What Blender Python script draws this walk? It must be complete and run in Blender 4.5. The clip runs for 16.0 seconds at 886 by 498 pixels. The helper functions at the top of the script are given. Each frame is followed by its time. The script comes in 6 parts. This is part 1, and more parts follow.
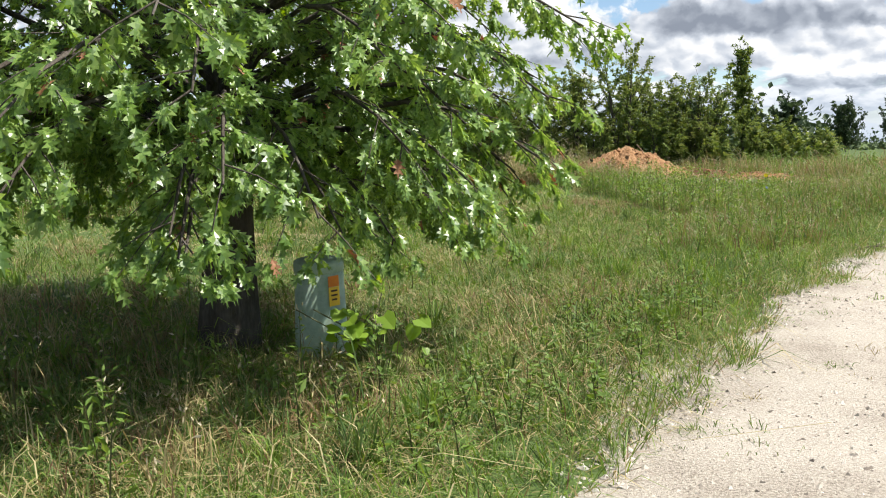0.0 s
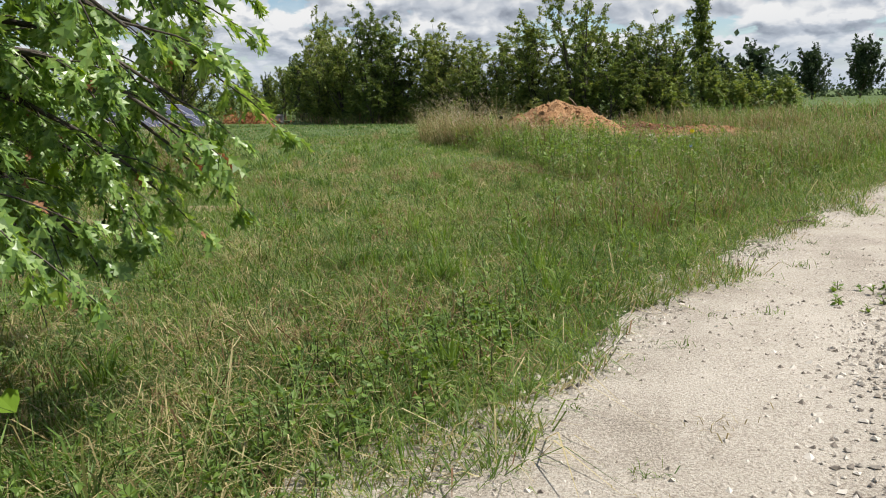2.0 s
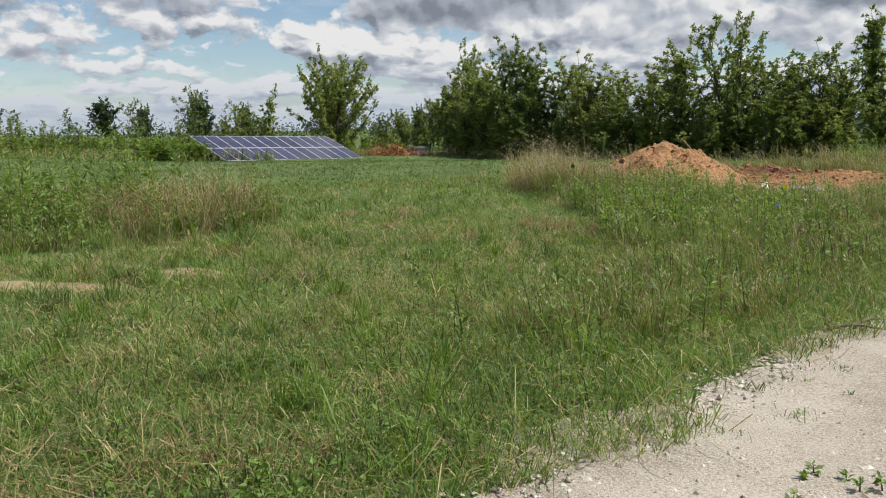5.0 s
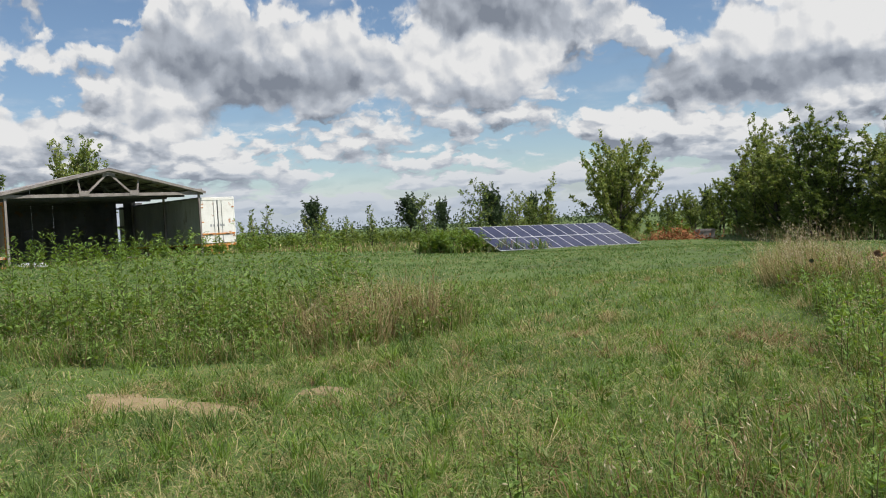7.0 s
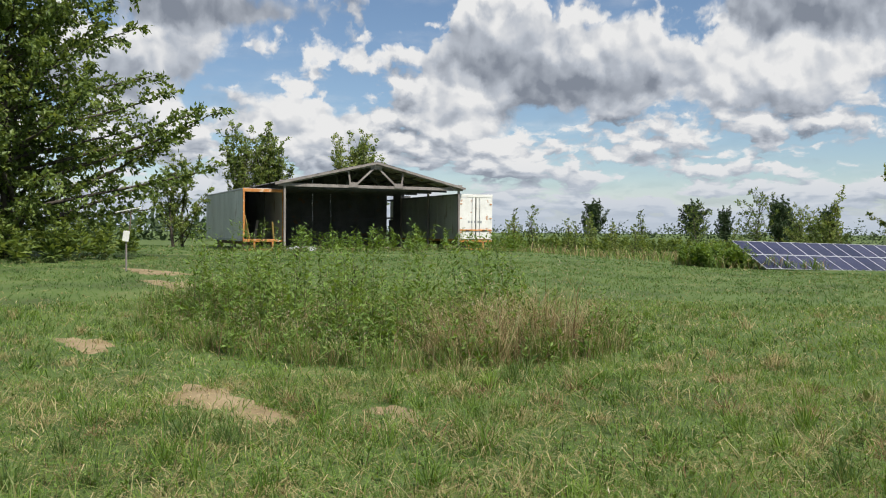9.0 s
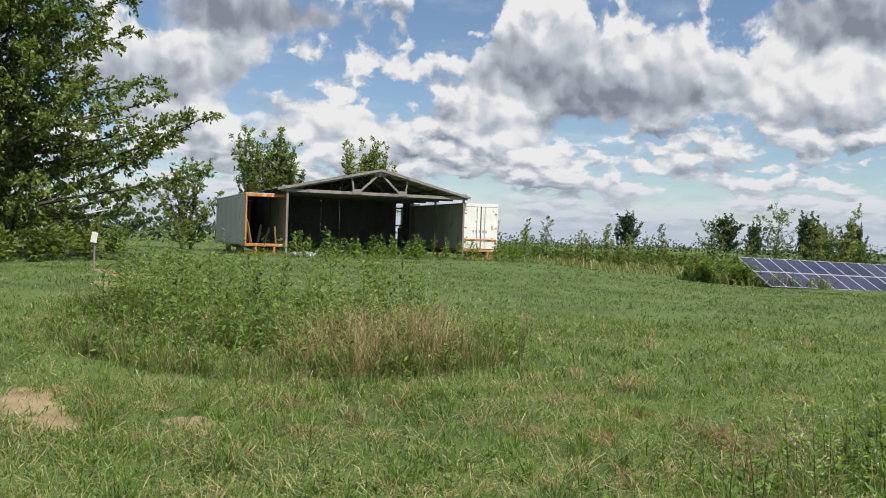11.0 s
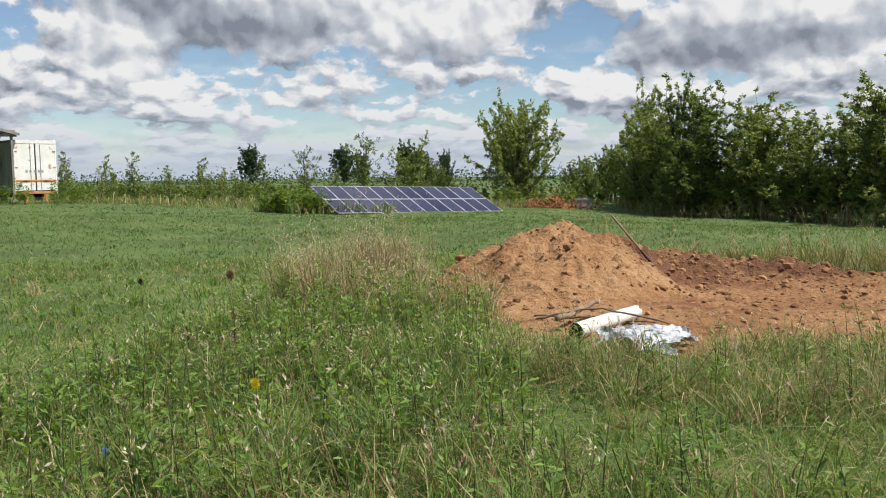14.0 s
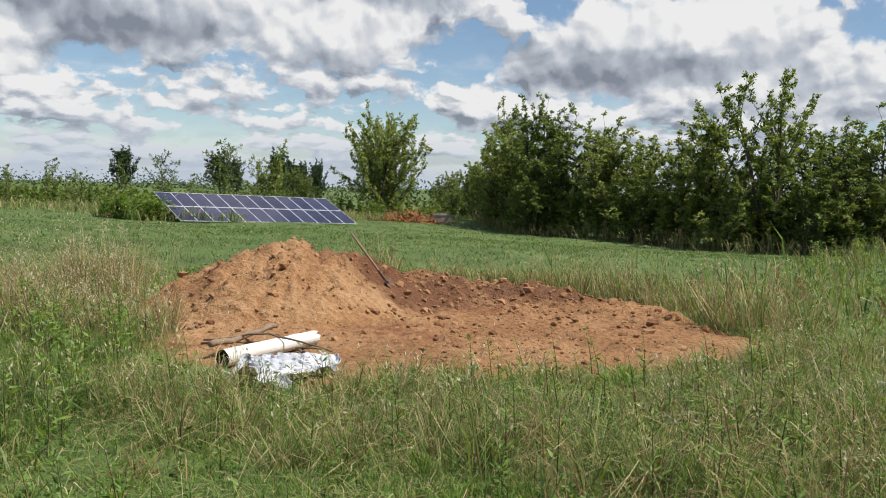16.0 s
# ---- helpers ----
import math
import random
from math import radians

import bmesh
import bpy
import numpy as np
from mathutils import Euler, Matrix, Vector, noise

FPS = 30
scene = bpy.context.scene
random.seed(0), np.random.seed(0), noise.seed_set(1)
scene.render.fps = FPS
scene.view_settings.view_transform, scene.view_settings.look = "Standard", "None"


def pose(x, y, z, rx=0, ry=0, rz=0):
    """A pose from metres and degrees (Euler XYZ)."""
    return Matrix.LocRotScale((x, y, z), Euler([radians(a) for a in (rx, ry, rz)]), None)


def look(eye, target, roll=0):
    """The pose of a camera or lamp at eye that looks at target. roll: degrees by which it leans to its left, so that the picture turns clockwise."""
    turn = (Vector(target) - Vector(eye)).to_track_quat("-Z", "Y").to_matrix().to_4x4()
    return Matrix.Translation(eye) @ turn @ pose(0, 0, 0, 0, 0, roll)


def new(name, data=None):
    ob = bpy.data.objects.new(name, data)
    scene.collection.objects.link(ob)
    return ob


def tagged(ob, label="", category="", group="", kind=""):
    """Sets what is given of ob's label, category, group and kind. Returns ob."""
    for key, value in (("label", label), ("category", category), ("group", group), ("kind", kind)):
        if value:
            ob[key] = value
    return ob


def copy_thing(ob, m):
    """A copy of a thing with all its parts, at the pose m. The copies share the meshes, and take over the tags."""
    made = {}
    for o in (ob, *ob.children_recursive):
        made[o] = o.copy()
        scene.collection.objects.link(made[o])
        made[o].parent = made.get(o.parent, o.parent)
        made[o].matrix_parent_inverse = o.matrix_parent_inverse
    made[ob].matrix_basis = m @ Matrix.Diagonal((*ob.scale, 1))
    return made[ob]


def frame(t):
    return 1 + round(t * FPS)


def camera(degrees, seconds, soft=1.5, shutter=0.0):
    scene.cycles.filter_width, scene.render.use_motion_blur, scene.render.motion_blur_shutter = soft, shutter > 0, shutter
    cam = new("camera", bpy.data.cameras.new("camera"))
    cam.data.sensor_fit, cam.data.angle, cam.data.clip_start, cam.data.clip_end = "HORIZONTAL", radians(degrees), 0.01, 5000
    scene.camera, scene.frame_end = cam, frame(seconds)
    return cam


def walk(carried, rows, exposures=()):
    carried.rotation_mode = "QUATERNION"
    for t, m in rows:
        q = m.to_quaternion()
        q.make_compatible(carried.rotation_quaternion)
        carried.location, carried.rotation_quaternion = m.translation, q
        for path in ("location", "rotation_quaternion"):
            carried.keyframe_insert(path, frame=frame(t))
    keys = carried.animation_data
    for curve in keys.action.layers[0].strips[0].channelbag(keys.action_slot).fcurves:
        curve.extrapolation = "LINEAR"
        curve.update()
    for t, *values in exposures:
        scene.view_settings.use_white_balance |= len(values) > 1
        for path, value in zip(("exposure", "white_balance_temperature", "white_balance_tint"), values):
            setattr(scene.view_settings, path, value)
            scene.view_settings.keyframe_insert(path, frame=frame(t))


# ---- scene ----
cam = camera(53.7, 16.0, soft=1.05)
PATH = [
    (0, (-2.593, 4.709, 1.565), (-2.818, 6.681, 1.319), 0.1),
    (0.5, (-2.236, 5.221, 1.677), (-2.559, 7.174, 1.386), 2.3),
    (1, (-1.935, 5.72, 1.641), (-2.265, 7.669, 1.334), 2.6),
    (1.5, (-1.672, 6.473, 1.584), (-1.836, 8.445, 1.297), -1.1),
    (2, (-1.259, 7.143, 1.573), (-1.427, 9.106, 1.228), -1.1),
    (2.5, (-1.026, 7.775, 1.573), (-1.3, 9.728, 1.239), -2.2),
    (3, (-0.735, 8.185, 1.604), (-1.077, 10.124, 1.255), -2.0),
    (3.5, (-0.491, 8.47, 1.654), (-0.909, 10.399, 1.334), -1.1),
    (6, (0.851, 9.845, 1.925), (0.115, 11.696, 1.745), -3.4),
    (6.5, (1.056, 10.498, 1.952), (0.12, 12.265, 1.901), -4.2),
    (7, (1.272, 10.968, 1.973), (0.131, 12.609, 1.914), -3.3),
    (7.5, (1.467, 11.47, 2.008), (0.197, 13.011, 1.903), -1.0),
    (8, (1.629, 12.1, 2.051), (0.238, 13.535, 1.982), -0.9),
    (8.5, (1.868, 12.617, 2.04), (0.317, 13.878, 1.981), -0.9),
    (11, (3.341, 15.182, 2.127), (1.689, 16.308, 2.104), 1.8),
    (11.5, (3.773, 15.6, 2.083), (2.177, 16.802, 1.981), 2.9),
    (12, (4.117, 16.178, 2.071), (2.64, 17.525, 2.019), 1.8),
    (12.5, (4.321, 16.793, 2.074), (2.938, 18.235, 1.981), 0.5),
    (13, (4.633, 17.479, 2.125), (3.305, 18.968, 1.983), 0.4),
    (13.5, (4.936, 18.219, 2.126), (3.742, 19.821, 2.022), -0.7),
    (14, (5.381, 18.701, 2.111), (4.317, 20.386, 1.945), -0.7),
    (14.5, (5.791, 19.125, 2.098), (4.86, 20.884, 1.899), 0.3),
    (15, (6.201, 19.507, 2.173), (5.321, 21.294, 1.998), -0.7),
    (15.5, (6.757, 19.786, 2.193), (5.852, 21.563, 2.048), 0.0),
    (16, (7.175, 20.275, 2.183), (6.336, 22.086, 2.046), 1.4),
]
walk(cam, [(t, look(eye, target, roll)) for t, eye, target, roll in PATH],
     exposures=((0.0, 0.84), (1.0, 0.70), (2.0, 0.46), (3.5, 0.42), (6.0, 0.30), (8.5, 0.36), (16.0, 0.40)))

# ---- world, sun ----
SUN_AZ, SUN_EL = (0.993, 0.122), radians(58)
sun_dir = Vector((SUN_AZ[0] * math.cos(SUN_EL), SUN_AZ[1] * math.cos(SUN_EL), math.sin(SUN_EL)))
sun = new("sun", bpy.data.lights.new("sun", "SUN"))
sun.data.energy, sun.data.angle, sun.data.color = 5.0, radians(0.55), (1.0, 0.955, 0.88)
sun.matrix_world = look((0, 0, 60), Vector((0, 0, 60)) - sun_dir)


# cumulus and gaps between them: compass bearing, elevation, half width, half height in degrees, brightness
CUMULUS = [(-43.8, 9.6, 7.0, 2.2, .30), (-41.6, 11.4, 3.9, 2.0, .85), (-62.4, 7.1, 3.5, 1.9, 1.0), (-52.1, 7.9, 3.0, 1.8, 1.0), (-34.7, 10.0, 4.3, 2.3, 1.0), (-50.0, 11.5, 5.5, 2.8, .45), (-72.4, 10.1, 6.7, 2.4, .55),
           (-68.3, 14.0, 6.3, 1.5, .10), (-72.3, 6.5, 4.8, 1.6, .85), (-30.0, 9.9, 3.3, 2.2, .95), (-31.4, 13.5, 4.1, 1.8, .20), (-12.6, 9.4, 7.4, 2.9, 1.0), (-15.0, 7.3, 4.8, 1.2, .15), (-29.7, 12.9, 5.9, 1.6, .20),
           (-6.0, 10.0, 4.4, 2.3, 1.0), (-13.7, 8.1, 7.0, 1.6, .20), (12.8, 7.4, 8.1, 1.3, .05), (12.5, 5.5, 9.2, 1.3, .85), (-2.3, 6.7, 5.5, 2.2, .70)]
GAPS = [(-65.7, 9.9, 3.2, 1.1), (-58.4, 9.4, 3.7, 1.5), (-37.1, 12.4, 1.7, 1.2), (-15.1, 5.9, 2.4, 0.9), (-56.6, 12.0, 4.0, 1.2), (3.4, 6.7, 2.6, 1.5), (-21.5, 11.0, 2.0, 1.6)]


def make_world():
    w = bpy.data.worlds.new("sky")
    scene.world = w
    w.use_nodes = True
    nt = w.node_tree
    nt.nodes.clear()
    L = nt.links.new

    def nd(kind, **kw):
        n = nt.nodes.new(kind)
        for k, v in kw.items():
            n.inputs[k].default_value = v
        return n

    def put(n, i, v):
        if isinstance(v, (int, float, tuple)):
            n.inputs[i].default_value = v
        elif v is not None:
            L(v, n.inputs[i])

    def ma(op, a, b=None, c=None, clamp=False):
        n = nt.nodes.new("ShaderNodeMath")
        n.operation, n.use_clamp = op, clamp
        for i, v in enumerate((a, b, c)):
            put(n, i, v)
        return n.outputs[0]

    def ve(op, a, b=None, c=None, out=0):
        n = nt.nodes.new("ShaderNodeVectorMath")
        n.operation = op
        for i, v in enumerate((a, b, c)):
            put(n, i, v)
        return n.outputs[out]

    def step(v, a, b):
        n = nt.nodes.new("ShaderNodeMapRange")
        n.interpolation_type = "SMOOTHSTEP"
        put(n, 0, v)
        n.inputs[1].default_value, n.inputs[2].default_value = a, b
        return n.outputs[0]

    sky = nt.nodes.new("ShaderNodeTexSky")
    sky.sky_type, sky.sun_disc = "NISHITA", False
    sky.sun_elevation, sky.sun_rotation = SUN_EL, math.atan2(SUN_AZ[0], SUN_AZ[1])
    sky.altitude, sky.air_density, sky.dust_density, sky.ozone_density = 250, 1.0, 0.2, 3.0
    co = nt.nodes.new("ShaderNodeTexCoord")
    sp = nt.nodes.new("ShaderNodeSeparateXYZ")
    L(co.outputs["Generated"], sp.inputs[0])
    bearing = ma("MULTIPLY", ma("ARCTAN2", sp.outputs[0], sp.outputs[1]), 57.2958)
    elev = ma("MULTIPLY", ma("ARCSINE", sp.outputs[2]), 57.2958)
    up = ma("MAXIMUM", elev, 0.0)
    # distance crowds the clouds together towards the horizon
    crowd = ma("MULTIPLY", ma("LOGARITHM", ma("ADD", ma("MULTIPLY", up, 0.3), 1.0), 2.718), 12.0)

    def at_sky(x, y, z=0.0):
        n = nt.nodes.new("ShaderNodeCombineXYZ")
        for i, v in enumerate((x, y, z)):
            put(n, i, v)
        return n.outputs[0]

    flat = at_sky(bearing, crowd)

    def fbm(vec, scale, detail, rough=0.55, colour=False):
        n = nd("ShaderNodeTexNoise", Scale=scale, Detail=detail, Roughness=rough)
        L(vec, n.inputs["Vector"])
        return n.outputs[1 if colour else 0]

    def billow(vec, scale):
        n = nd("ShaderNodeTexVoronoi", Scale=scale)
        n.feature = "SMOOTH_F1"
        n.inputs["Smoothness"].default_value = 0.35
        L(vec, n.inputs["Vector"])
        return n.outputs["Distance"]

    churn = ve("SUBTRACT", fbm(flat, 0.34, 5, 0.6, True), (0.5, 0.5, 0.5))
    warped = ve("MULTIPLY_ADD", churn, (2.2, 2.2, 2.2), flat)

    def puffs(lift, seed):
        """Billowing relief: how far the cloud stands out, lifted a little to find which way it faces."""
        v = ve("ADD", warped, (0.6 * lift, lift, seed))
        b = ma("MULTIPLY", ma("SUBTRACT", 0.45, billow(v, 0.36)), 0.9)
        return ma("ADD", b, ma("MULTIPLY", ma("SUBTRACT", 0.45, billow(v, 0.95)), 0.42))

    relief, relief_up = puffs(0.0, 3.1), puffs(0.55, 3.1)
    # scattered small cloud everywhere, in rows low down
    rows_ = ve("MULTIPLY_ADD", churn, (2.0, 2.0, 2.0), at_sky(ma("MULTIPLY", bearing, 0.60), crowd, 7.7))
    deck = fbm(rows_, 0.33, 4, 0.55)
    deck_up = fbm(ve("ADD", rows_, (0.0, 1.0, 0.0)), 0.33, 3, 0.55)
    # the large clouds, each a soft cushion
    place = ve("MULTIPLY_ADD", churn, (3.6, 2.4, 0.0), at_sky(bearing, elev))
    heap_, shade, weight = None, None, None
    for a, e, hw, hh, bright in CUMULUS:
        q = ve("MULTIPLY_ADD", place, (1 / hw, 1 / hh, 0.0), (-a / hw, -e / hh, 0.0))
        g = ma("POWER", 0.30, ve("DOT_PRODUCT", q, q, out=1))
        tone = ma("ADD", ve("DOT_PRODUCT", q, (0.08, 0.34, 0.0), out=1), bright)
        heap_ = g if heap_ is None else ma("ADD", heap_, g)
        g2 = ma("MULTIPLY", g, g)
        shade = ma("MULTIPLY", g2, tone) if shade is None else ma("MULTIPLY_ADD", g2, tone, shade)
        weight = g2 if weight is None else ma("ADD", weight, g2)
    for a, e, hw, hh in GAPS:
        q = ve("MULTIPLY_ADD", place, (1 / hw, 1 / hh, 0.0), (-a / hw, -e / hh, 0.0))
        g = ma("POWER", 0.30, ve("DOT_PRODUCT", q, q, out=1))
        heap_ = ma("SUBTRACT", heap_, ma("MULTIPLY", g, 0.75))
    small = ma("ADD", ma("MULTIPLY", ma("SUBTRACT", deck, 0.445), 4.2), ma("MULTIPLY", step(elev, 9.5, 5.0), 0.42))
    dens = ma("ADD", ma("ADD", ma("MAXIMUM", heap_, small), ma("MULTIPLY", ma("MINIMUM", heap_, small), 0.35)), ma("MULTIPLY", relief, 0.75))
    mask = step(dens, 0.16, 0.52)
    face = ma("MULTIPLY", ma("SUBTRACT", relief, relief_up), 1.05)
    own = ma("ADD", ma("MULTIPLY", ma("SUBTRACT", deck, deck_up), 4.6), 0.66)
    own = ma("SUBTRACT", own, ma("MULTIPLY", step(elev, 10.0, 24.0), 0.12))
    tone = ma("DIVIDE", ma("ADD", shade, ma("MULTIPLY", own, 0.16)), ma("ADD", weight, 0.16))
    # thin edges glow, thick undersides are grey
    lit = ma("ADD", ma("ADD", tone, face), ma("MULTIPLY", ma("SUBTRACT", 0.62, dens), 0.12), clamp=True)
    ramp = nt.nodes.new("ShaderNodeValToRGB")
    el = ramp.color_ramp.elements
    el[0].position, el[0].color = 0.0, (0.27, 0.305, 0.37, 1)
    el[1].position, el[1].color = 0.95, (1.0, 1.0, 1.0, 1)
    e = el.new(0.5)
    e.color = (0.58, 0.625, 0.70, 1)
    L(lit, ramp.inputs[0])
    haze = nt.nodes.new("ShaderNodeMix")
    haze.data_type = "RGBA"
    L(step(elev, 5.5, -0.5), haze.inputs[0])
    L(ramp.outputs[0], haze.inputs[6])
    haze.inputs[7].default_value = (0.60, 0.68, 0.79, 1)
    b_sky, b_cloud = nd("ShaderNodeBackground", Strength=0.080), nd("ShaderNodeBackground", Strength=0.635)
    L(sky.outputs[0], b_sky.inputs[0])
    L(haze.outputs[2], b_cloud.inputs[0])
    # thin high veil in the blue, thickening at the horizon
    veil = ma("MULTIPLY", step(fbm(at_sky(ma("MULTIPLY", bearing, 0.25), crowd, 2.2), 0.5, 6, 0.6), 0.46, 0.80), 0.35)
    cover = ma("MAXIMUM", mask, ma("MAXIMUM", veil, step(elev, 4.0, 0.0)))
    mix = nt.nodes.new("ShaderNodeMixShader")
    L(cover, mix.inputs[0])
    L(b_sky.outputs[0], mix.inputs[1])
    L(b_cloud.outputs[0], mix.inputs[2])
    out = nt.nodes.new("ShaderNodeOutputWorld")
    L(mix.outputs[0], out.inputs[0])


make_world()

# ---- materials ----


def material(name, colours, scale=4.0, fine=60.0, rough=0.8, bump=0.3, metal=0.0, island=0.0, through_light=0.0, wear=None, wear_at=0.6, dist=0.02, spec=0.3, stretch=(1, 1, 1), objrand=0.0, contrast=1.3, grain=0.35):
    """Two scales of noise between the colours, fine relief, optional wear colour, variation by island or by object, light through leaves."""
    m = bpy.data.materials.new(name)
    m.use_nodes = True
    nt = m.node_tree
    nt.nodes.clear()
    L = nt.links.new
    co = nt.nodes.new("ShaderNodeTexCoord")
    mp = nt.nodes.new("ShaderNodeMapping")
    mp.inputs["Scale"].default_value = stretch
    L(co.outputs["Object"], mp.inputs[0])

    def noise_at(s, detail=6):
        n = nt.nodes.new("ShaderNodeTexNoise")
        n.inputs["Scale"].default_value, n.inputs["Detail"].default_value, n.inputs["Roughness"].default_value = s, detail, 0.62
        L(mp.outputs[0], n.inputs["Vector"])
        return n.outputs[0]

    def ma(op, a, b):
        n = nt.nodes.new("ShaderNodeMath")
        n.operation = op
        for i, v in enumerate((a, b)):
            if isinstance(v, (int, float)):
                n.inputs[i].default_value = v
            else:
                L(v, n.inputs[i])
        return n.outputs[0]

    big, small = noise_at(scale), noise_at(fine)
    v = ma("ADD", ma("MULTIPLY", big, 1 - grain), ma("MULTIPLY", small, grain))
    if island:
        g = nt.nodes.new("ShaderNodeNewGeometry")
        v = ma("ADD", ma("MULTIPLY", v, 1 - island), ma("MULTIPLY", ma("ADD", ma("MULTIPLY", g.outputs["Random Per Island"], 0.5), 0.25), island))
    if objrand:
        oi = nt.nodes.new("ShaderNodeObjectInfo")
        v = ma("ADD", v, ma("MULTIPLY", ma("SUBTRACT", oi.outputs["Random"], 0.5), objrand))
    v = ma("ADD", ma("MULTIPLY", ma("SUBTRACT", v, 0.5), contrast), 0.5)
    ramp = nt.nodes.new("ShaderNodeValToRGB")
    el = ramp.color_ramp.elements
    n = len(colours)
    el[0].position, el[0].color = 0.30, (*colours[0], 1)
    el[1].position, el[1].color = 0.70, (*colours[-1], 1)
    for i in range(1, n - 1):
        e = el.new(0.30 + 0.40 * i / (n - 1))
        e.color = (*colours[i], 1)
    L(v, ramp.inputs[0])
    col = ramp.outputs[0]
    if wear:
        wn = noise_at(scale * 2.3, 8)
        wr = nt.nodes.new("ShaderNodeValToRGB")
        wr.color_ramp.elements[0].position, wr.color_ramp.elements[1].position = wear_at - 0.03, wear_at + 0.04
        L(wn, wr.inputs[0])
        mx = nt.nodes.new("ShaderNodeMix")
        mx.data_type = "RGBA"
        L(wr.outputs[0], mx.inputs[0])
        L(col, mx.inputs[6])
        mx.inputs[7].default_value = (*wear, 1)
        col = mx.outputs[2]
    b = nt.nodes.new("ShaderNodeBsdfPrincipled")
    L(col, b.inputs["Base Color"])
    b.inputs["Roughness"].default_value, b.inputs["Metallic"].default_value = rough, metal
    b.inputs["Specular IOR Level"].default_value = spec
    if bump:
        bp = nt.nodes.new("ShaderNodeBump")
        bp.inputs["Strength"].default_value, bp.inputs["Distance"].default_value = bump, dist
        L(v if not island else small, bp.inputs["Height"])
        L(bp.outputs[0], b.inputs["Normal"])
    surf = b.outputs[0]
    if through_light:
        tr = nt.nodes.new("ShaderNodeBsdfTranslucent")
        hs = nt.nodes.new("ShaderNodeHueSaturation")
        hs.inputs["Hue"].default_value, hs.inputs["Saturation"].default_value, hs.inputs["Value"].default_value = 0.475, 1.15, 1.9
        L(col, hs.inputs["Color"])
        L(hs.outputs[0], tr.inputs[0])
        ms = nt.nodes.new("ShaderNodeMixShader")
        ms.inputs[0].default_value = through_light
        L(surf, ms.inputs[1])
        L(tr.outputs[0], ms.inputs[2])
        surf = ms.outputs[0]
    out = nt.nodes.new("ShaderNodeOutputMaterial")
    L(surf, out.inputs[0])
    return m


def moist_patch(m, centre, reach, colour):
    """Freshly turned damp clay: a darker patch of ragged outline round a place."""
    nt = m.node_tree
    b = next(n for n in nt.nodes if n.type == "BSDF_PRINCIPLED")
    src = b.inputs["Base Color"].links[0].from_socket
    co = nt.nodes.new("ShaderNodeTexCoord")
    mp = nt.nodes.new("ShaderNodeMapping")
    mp.inputs["Location"].default_value = (-centre[0] / reach[0], -centre[1] / reach[1], 0)
    mp.inputs["Scale"].default_value = (1 / reach[0], 1 / reach[1], 0)
    nt.links.new(co.outputs["Object"], mp.inputs[0])
    ln = nt.nodes.new("ShaderNodeVectorMath")
    ln.operation = "LENGTH"
    nt.links.new(mp.outputs[0], ln.inputs[0])
    ns = nt.nodes.new("ShaderNodeTexNoise")
    ns.inputs["Scale"].default_value, ns.inputs["Detail"].default_value, ns.inputs["Roughness"].default_value = 1.6, 7, 0.7
    nt.links.new(co.outputs["Object"], ns.inputs["Vector"])
    ad = nt.nodes.new("ShaderNodeMath")
    ad.operation = "MULTIPLY_ADD"
    nt.links.new(ns.outputs[0], ad.inputs[0])
    ad.inputs[1].default_value = 2.4
    nt.links.new(ln.outputs["Value"], ad.inputs[2])
    rg = nt.nodes.new("ShaderNodeMapRange")
    rg.inputs[1].default_value, rg.inputs[2].default_value, rg.inputs[3].default_value, rg.inputs[4].default_value = 1.75, 2.35, 0.9, 0.0
    nt.links.new(ad.outputs[0], rg.inputs[0])
    mx = nt.nodes.new("ShaderNodeMix")
    mx.data_type = "RGBA"
    nt.links.new(rg.outputs[0], mx.inputs[0])
    nt.links.new(src, mx.inputs[6])
    mx.inputs[7].default_value = (*colour, 1)
    nt.links.new(mx.outputs[2], b.inputs["Base Color"])


